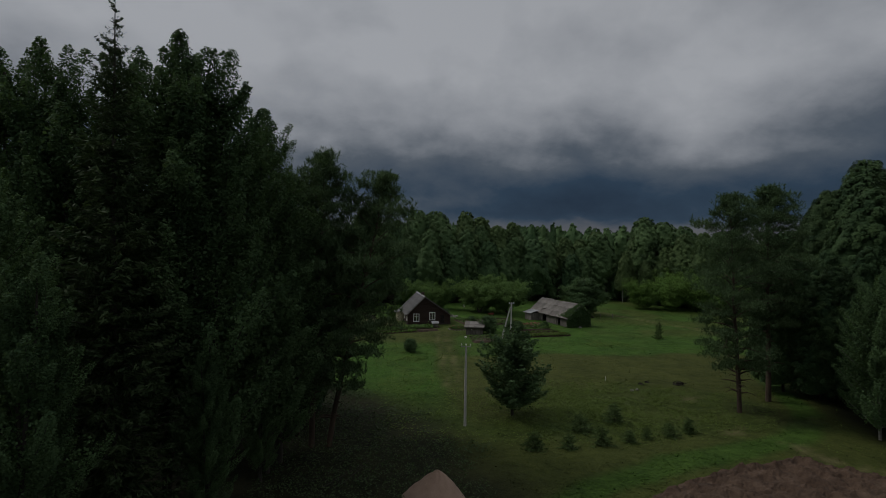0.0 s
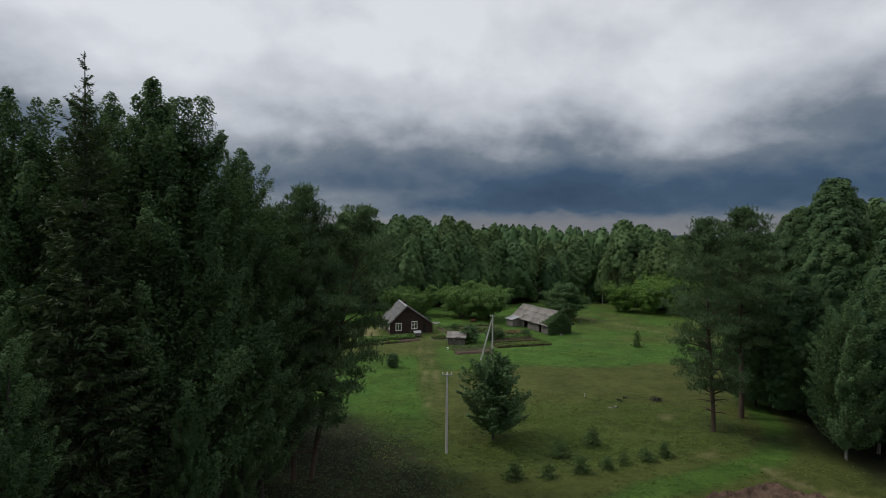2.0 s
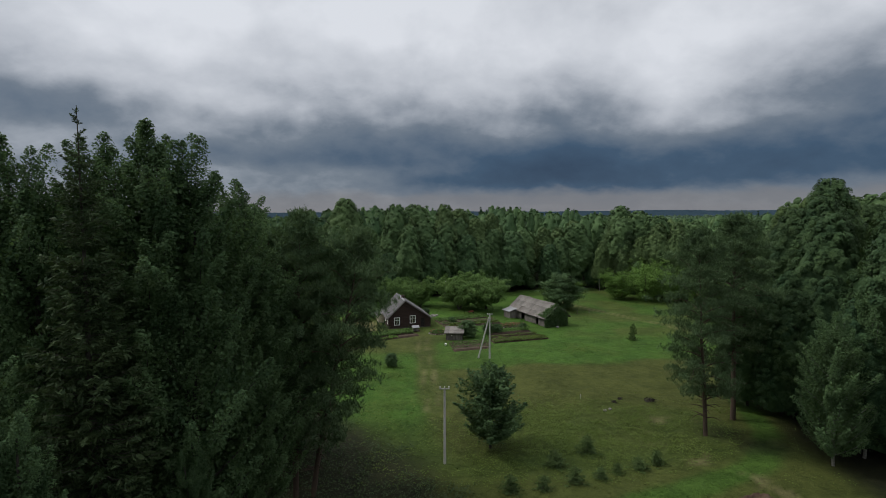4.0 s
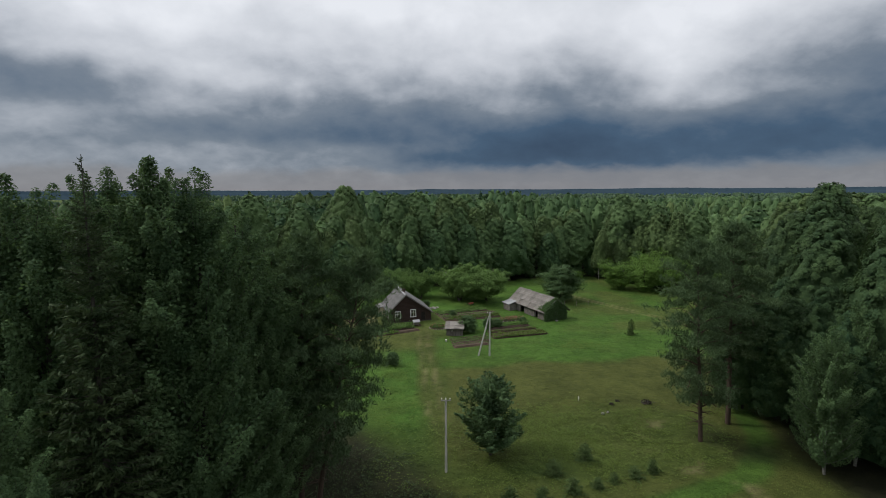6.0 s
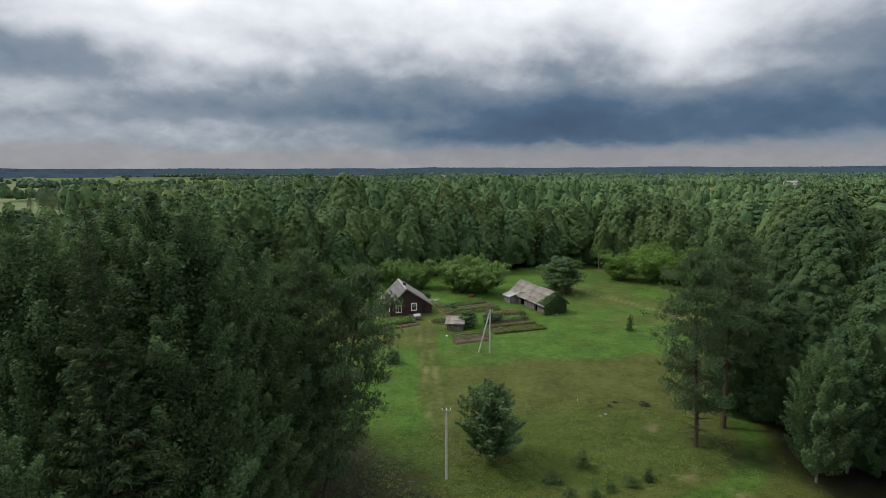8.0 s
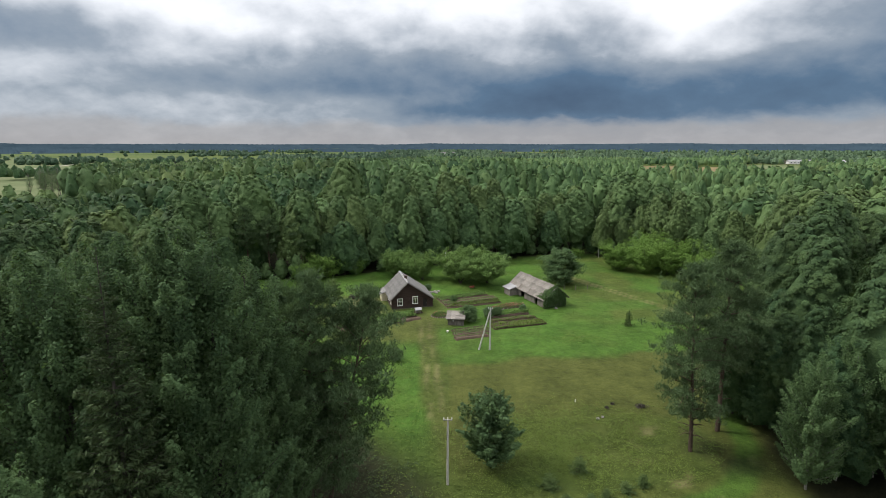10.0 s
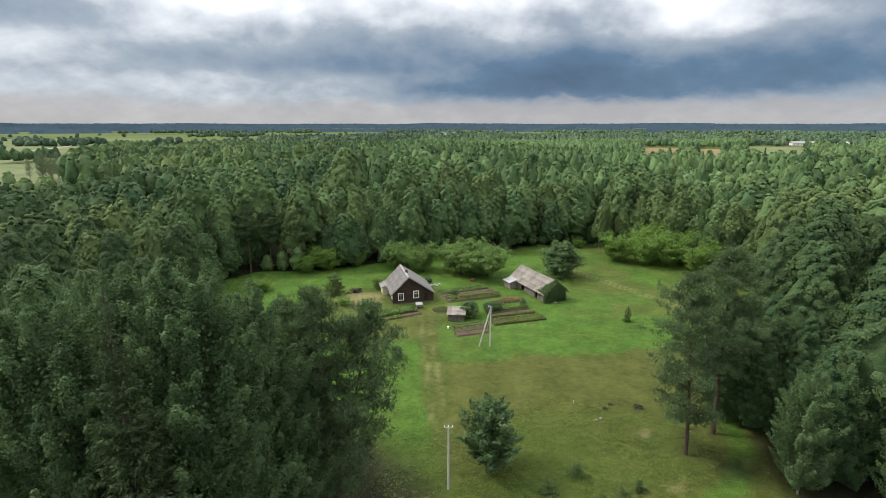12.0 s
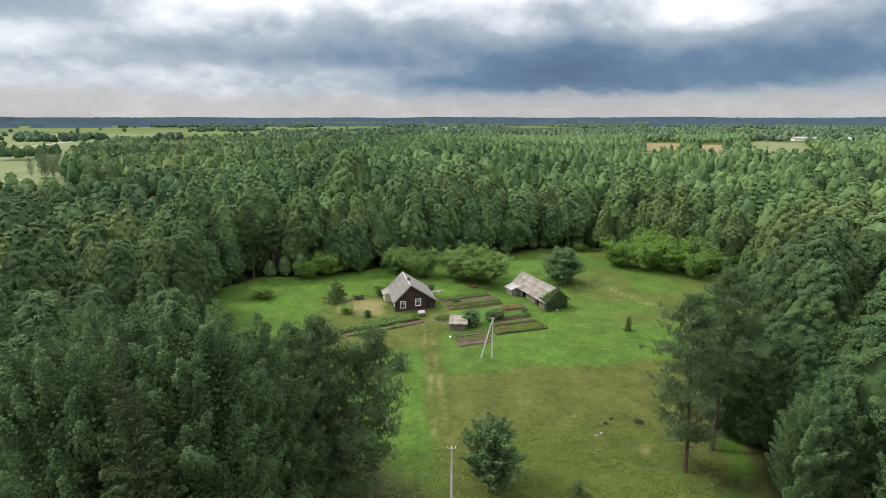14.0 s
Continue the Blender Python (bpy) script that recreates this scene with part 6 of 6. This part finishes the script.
def build_hive():
    ob = thing("beehive", pose(-4.5, 96.3, 0, 0, 0, 18) @ Matrix.Scale(0.9, 4), "small pale-roofed wooden beehive on short legs", "beehive")
    part("body", box_bm((-0.55, -0.4, 0.3), (0.55, 0.4, 1.0), 0.02), MAT["grey_wood"], ob)
    bm = slab(bmesh.new(), (-0.75, -0.65, 0.98), (0.75, -0.65, 0.98), (0.75, 0.05, 1.38), (-0.75, 0.05, 1.38), 0.05)
    slab(bm, (-0.75, 0.05, 1.38), (0.75, 0.05, 1.38), (0.75, 0.65, 1.05), (-0.75, 0.65, 1.05), 0.05)
    part("roof", bm, MAT["tin"], ob, "pale tin roof")
    for lx in (-0.5, 0.5):
        for ly in (-0.34, 0.34):
            part("leg", box_bm((lx - 0.04, ly - 0.04, -0.02), (lx + 0.04, ly + 0.04, 0.3)), MAT["grey_wood"], ob)


build_hive()


# ---------------------------------------------------------------- the garden
def vegetable_bed(x, y, length, width, turn, rows, fill, leaf, seed, label, tall=0.22, mat="vegetable"):
    """A raised soil bed with rows of plants."""
    rng = np.random.default_rng(seed)
    ob = thing("vegetable_bed", pose(x, y, 0, 0, 0, turn), label, "garden bed", "garden beds")
    us, vs = np.arange(-length / 2, length / 2 + 0.01, 0.25), np.arange(-width / 2, width / 2 + 0.01, 0.12)
    gx, gy = np.meshgrid(us, vs)
    ridge = 0.10 * np.abs(np.sin(np.pi * rows * (gy / width + 0.5)))
    rim = np.minimum(length / 2 - np.abs(gx), width / 2 - np.abs(gy))
    z = step(0, 0.25, rim) * (0.12 + ridge + 0.06 * wander(gx + x, gy + y, 0.5, seed)) - 0.05 * (rim < 0.05) + 0.06
    v = np.column_stack([gx.ravel(), gy.ravel(), z.ravel()])
    nx = len(us)
    i, j = np.meshgrid(np.arange(nx - 1), np.arange(len(vs) - 1))
    a = (j * nx + i).ravel()
    part("soil", mesh_np("soil", v, np.stack([a, a + 1, a + 1 + nx, a + nx], 1), MAT["bed_soil"]), None, ob, "dark garden soil")
    for r in range(rows):
        if rng.uniform() > fill:
            continue
        yy = width * ((r + 0.5) / rows - 0.5)
        lo, hi = sorted(rng.uniform(-0.5, 0.5, 2)) if rng.uniform() < 0.3 else (-0.48, 0.48)
        n = max(6, int((hi - lo) * length / 0.22))
        px = np.linspace(lo, hi, n) * length + rng.normal(0, 0.05, n)
        c = np.repeat(np.column_stack([px, np.full(n, yy) + rng.normal(0, 0.06, n), np.full(n, 0.2 + tall * 0.6)]), 14, 0)
        c += rng.normal(size=c.shape) * [0.12, 0.15, tall * 0.35]
        lv, lq = blades(c, rng.normal(size=c.shape), leaf * rng.uniform(0.7, 1.3, len(c)), leaf * 0.6, rng, rng.normal(size=c.shape) * 0.5 + [0, 0, 1.0])
        tagged(part("greenery", mesh_np("greenery", lv, lq, MAT[mat], {"tint": np.full(len(lv), rng.uniform(-0.2, 0.5))}), None, ob), kind="stuff")
    return ob


vegetable_bed(-11.9, 92.0, 15.5, 2.3, 25, 4, 1.0, 0.15, 1, "long bed of dark leafy potato plants", 0.45)
vegetable_bed(-11.6, 89.6, 13.5, 1.3, 25, 2, 1.0, 0.16, 2, "narrow bed of pale cabbages", 0.2, "willow")
vegetable_bed(-9.6, 94.6, 13.0, 1.4, 25, 2, 1.0, 0.14, 3, "narrow bed of leafy greens", 0.35)
vegetable_bed(-5.6, 92.6, 4.0, 1.2, 25, 2, 0.0, 0.1, 4, "bare dark soil bed")
vegetable_bed(4.6, 107.3, 11.5, 2.5, 24, 3, 1.0, 0.14, 5, "dark bed of leafy rows behind the yard", 0.35)
vegetable_bed(6.0, 104.7, 12.5, 2.9, 21, 4, 0.75, 0.11, 6, "bed of thin rows in brown soil", 0.2)
vegetable_bed(6.6, 102.0, 12.0, 2.0, 19, 2, 1.0, 0.15, 7, "bed of yellowish greens behind the shed", 0.25, "weed")
vegetable_bed(5.2, 87.4, 7.0, 1.8, 18, 2, 0.9, 0.12, 8, "brown bed with sparse seedlings", 0.2)
vegetable_bed(5.4, 85.5, 6.8, 1.9, 18, 3, 0.7, 0.10, 9, "brown bed with thin green rows", 0.15)
vegetable_bed(5.2, 83.7, 6.2, 1.7, 18, 2, 0.5, 0.10, 10, "brown bed of bare ridges", 0.12)
vegetable_bed(13.3, 92.7, 9.5, 1.3, 17, 2, 0.9, 0.12, 11, "brown bed with a yellow-green row", 0.18, "weed")
vegetable_bed(14.0, 90.0, 10.5, 3.0, 17, 6, 1.0, 0.13, 12, "bed of low light green plants", 0.16, "weed")
vegetable_bed(13.0, 94.9, 8.5, 1.2, 18, 1, 1.0, 0.15, 13, "bed of bushy dark currants", 0.75)


def flower_bed(x, y, rx, ry, turn, seed, label, blooms):
    rng = np.random.default_rng(seed)
    ob = thing("flower_bed", pose(x, y, 0, 0, 0, turn), label, "flower bed", "flower beds")
    a = np.linspace(0, 2 * np.pi, 40, endpoint=False)
    v, q = [], []
    for k, (f, z) in enumerate(((1.0, -0.03), (0.93, 0.16), (0.6, 0.22), (0.02, 0.26))):
        v.append(np.column_stack([np.cos(a) * rx * f, np.sin(a) * ry * f, np.full(40, z) + rng.normal(0, 0.015, 40)]))
        if k:
            i = np.arange(40)
            j = (i + 1) % 40
            q.append(np.stack([(k - 1) * 40 + i, (k - 1) * 40 + j, k * 40 + j, k * 40 + i], 1))
    part("soil", mesh_np("soil", np.concatenate(v), np.concatenate(q), MAT["bed_soil"]), None, ob)
    n = 700
    r, t = np.sqrt(rng.uniform(0, 0.9, n)), rng.uniform(0, 6.28, n)
    c = np.column_stack([r * np.cos(t) * rx, r * np.sin(t) * ry, rng.uniform(0.22, 0.5, n)])
    lv, lq = blades(c, rng.normal(size=c.shape) + [0, 0, 0.5], 0.13, 0.07, rng)
    part("leaves", mesh_np("leaves", lv, lq, MAT["vegetable"], {"tint": np.zeros(len(lv))}), None, ob)
    c = c[:blooms] + [0, 0, 0.12]
    lv, lq = blades(c, rng.normal(size=c.shape) * [1, 1, 0.2], 0.11, 0.09, rng)
    part("blossoms", mesh_np("blossoms", lv, lq, MAT["flower"]), None, ob, "faded red and pink blossoms")
    for s in range(22):
        b = 2 * math.pi * s / 22
        bm = bmesh.new()
        bmesh.ops.create_icosphere(bm, subdivisions=1, radius=0.13, matrix=pose(math.cos(b) * rx * 1.02, math.sin(b) * ry * 1.02, 0.06) @ Matrix.Diagonal((rng.uniform(0.7, 1.3), rng.uniform(0.7, 1.3), 0.7, 1)))
        part("edging_stone", bm, MAT["stone"], ob)


flower_bed(-0.2, 94.9, 1.7, 1.4, 10, 3, "round flower bed edged with stones", 60)
flower_bed(14.2, 100.6, 3.0, 1.1, 18, 5, "long bed of red and pale flowers by the barn", 200)
flower_bed(11.0, 98.8, 1.5, 0.9, 18, 6, "small mixed flower bed with red blossoms", 70)

for bx, by, bs, lab in [(9.0, 94.0, 0.34, "bushy shrub beside the braced pole"), (10.8, 94.6, 0.28, "bushy shrub beside the garden beds"), (16.0, 97.2, 0.22, "low shrub in the garden"), (-3.0, 112.0, 0.26, "dark shrub among pale stones"), (2.6, 104.0, 0.2, "low shrub between the beds"), (-15.0, 96.0, 0.22, "low shrub by the potato bed")]:
    again(ROUND, bx, by, bx * 40, bs, bs * 0.8, label=lab)


def loose_stone(x, y, r, seed, label="pale field stone lying in the grass", mat="stone"):
    rng = random.Random(seed)
    bm = bmesh.new()
    bmesh.ops.create_icosphere(bm, subdivisions=2, radius=r)
    for v in bm.verts:
        v.co *= 1 + 0.28 * (noise.noise(v.co * 2.2 / r * 0.6 + Vector((seed, 0, 0))))
        v.co.z *= 0.6
    me = bpy.data.meshes.new("stone")
    bm.to_mesh(me)
    bm.free()
    me.materials.append(MAT[mat])
    ob = new("stone", me)
    ob.matrix_world = pose(x, y, r * 0.35, 0, 0, rng.uniform(0, 360))
    return tagged(ob, label, "stone", "loose stones")


for k, (sx, sy, sr) in enumerate([(-2.3, 110.6, 0.45), (-1.4, 110.9, 0.5), (-0.6, 111.4, 0.4), (-1.0, 110.2, 0.35), (18.7, 56.6, 0.22), (19.4, 57.0, 0.2), (23.0, 99.2, 0.3)]):
    loose_stone(sx, sy, sr, k)


def clod(x, y, r, seed):
    rng = np.random.default_rng(seed)
    ob = thing("brush_pile", pose(x, y, 0), "low dark pile of brushwood and sods", "brush pile", "brush piles")
    n = 130
    c = np.column_stack([rng.normal(0, r * 0.5, n), rng.normal(0, r * 0.4, n), np.abs(rng.normal(0, r * 0.3, n)) + 0.03])
    v, q = blades(c, rng.normal(size=(n, 3)) * [1, 1, 0.5], r * 0.45, r * 0.12, rng)
    part("brushwood", mesh_np("brushwood", v, q, MAT["bark"]), None, ob)
    bm = bmesh.new()
    bmesh.ops.create_icosphere(bm, subdivisions=2, radius=r * 0.6)
    for w in bm.verts:
        w.co *= 1 + 0.4 * noise.noise(w.co * 3 + Vector((seed, 1, 2)))
        w.co.z *= 0.55
    part("sods", bm, MAT["bed_soil"], ob)


clod(25.0, 59.5, 0.5, 3)
clod(20.6, 59.2, 0.28, 4)
clod(21.6, 60.2, 0.25, 5)
clod(-18.3, 106.4, 1.0, 6)

stake = thing("marker_stake", pose(17.0, 60.6, 0) @ Matrix.Scale(0.65, 4), "short white marker stake in the grass", "stake")
part("shaft", box_bm((-0.04, -0.04, -0.1), (0.04, 0.04, 0.75), 0.008), MAT["white"], stake)

bucket = thing("bucket", pose(1.1, 85.9, 0.03) @ Matrix.Scale(0.7, 4), "white plastic bucket at the bed corner", "bucket")
bm = bmesh.new()
rod(bm, (0, 0, 0), (0, 0, 0.42), 0.19, 0.25, 16)
rod(bm, (0, 0, 0.40), (0, 0, 0.44), 0.265, 0.265, 16)
part("pail", bm, MAT["white"], bucket)
bm = bmesh.new()
for k in range(10):
    a, b = math.pi * k / 10, math.pi * (k + 1) / 10
    rod(bm, (0.25 * math.cos(a), -0.04, 0.42 + 0.16 * math.sin(a)), (0.25 * math.cos(b), -0.04, 0.42 + 0.16 * math.sin(b)), 0.012, None, 5)
part("bail", bm, MAT["steel"], bucket)

barrow = thing("wheelbarrow", pose(7.0, 114.0, 0, 0, 0, 30) @ Matrix.Scale(0.8, 4), "faded red wheelbarrow under the apple tree", "wheelbarrow")
bm = bmesh.new()
prism(bm, [(-0.55, 0.35), (0.5, 0.35), (0.8, 0.75), (-0.7, 0.7)], -0.32, 0.32)
part("tray", bm, MAT["red"], barrow, "faded red tray")
part("wheel", rod(bmesh.new(), (0.75, -0.05, 0.2), (0.75, 0.05, 0.2), 0.2, None, 16), MAT["dark"], barrow)
for sy in (-0.26, 0.26):
    part("shaft", rod(bmesh.new(), (0.75, sy * 0.3, 0.22), (-1.3, sy, 0.6), 0.025), MAT["grey_wood"], barrow)
    part("leg", rod(bmesh.new(), (-0.5, sy, 0.0), (-0.45, sy, 0.42), 0.022), MAT["dark"], barrow)

POST = thing("fence_post", pose(27.8, 112.9, 0), "short grey wooden fence post", "post", "fence posts")
part("shaft", rod(bmesh.new(), (0, 0, -0.15), (0.03, 0, 0.95), 0.075, 0.06, 8), MAT["grey_wood"], POST)
for px, py in ((30.4, 112.9), (33.2, 113.4)):
    copy_thing(POST, pose(px, py, 0))
stump = thing("tree_stump", pose(26.0, 112.6, 0), "blackened tree stump near the barn", "stump")
bm = rod(bmesh.new(), (0, 0, -0.1), (0, 0, 0.75), 0.40, 0.30, 12)
part("bole", bm, MAT["dark"], stump)
for a in (0.3, 2.2, 4.1):
    part("root", rod(bmesh.new(), (0.2 * math.cos(a), 0.2 * math.sin(a), 0.25), (0.75 * math.cos(a), 0.75 * math.sin(a), -0.03), 0.12, 0.05, 7), MAT["dark"], stump)

for k, (a, b) in enumerate((((-8.6, 32.4), (-6.3, 36.6)), ((-7.6, 32.6), (-6.4, 36.0)))):
    pole = thing("fallen_pole", pose(*a, 0.12), "thin pale pole lying on dark grass", "pole", "fallen poles")
    part("shaft", rod(bmesh.new(), (0, 0, 0), (b[0] - a[0], b[1] - a[1], 0.05), 0.022, 0.012, 7), MAT["bark"], pole)


# ---------------------------------------------------------------- far farm buildings
def far_building(x, y, w, d, h, turn, label, roof="tin"):
    ob = thing("farm_building", pose(x, y, 0, 0, 0, turn), label, "building", "far farm buildings")
    part("wall", box_bm((-w / 2, -d / 2, 0), (w / 2, d / 2, h)), MAT["white"], ob)
    bm = prism(bmesh.new(), [(-d / 2 - 0.6, h), (d / 2 + 0.6, h), (0, h + d * 0.28)], -w / 2 - 0.5, w / 2 + 0.5)
    for v in bm.verts:
        v.co = Vector((v.co.y, v.co.x, v.co.z))
    bmesh.ops.recalc_face_normals(bm, faces=bm.faces)
    part("roof", bm, MAT[roof], ob)
    for k in range(int(w / 6)):
        part("window", box_bm((-w / 2 + 2 + k * 6, -d / 2 - 0.05, h * 0.4), (-w / 2 + 3.6 + k * 6, -d / 2 - 0.005, h * 0.75)), MAT["dark"], ob)


far_building(603, 874, 46, 10, 4.0, -4, "long white farm building in far fields")
far_building(662, 868, 14, 9, 4.0, 8, "small pale farm building in far fields")
far_building(-90, 1150, 16, 9, 5, 10, "pale farmhouse in far fields", "slate")
far_building(20, 1500, 40, 14, 7, 0, "pale barn in far fields", "slate")
far_building(-330, 880, 14, 9, 5, 20, "pale house at the edge of far woods", "slate")
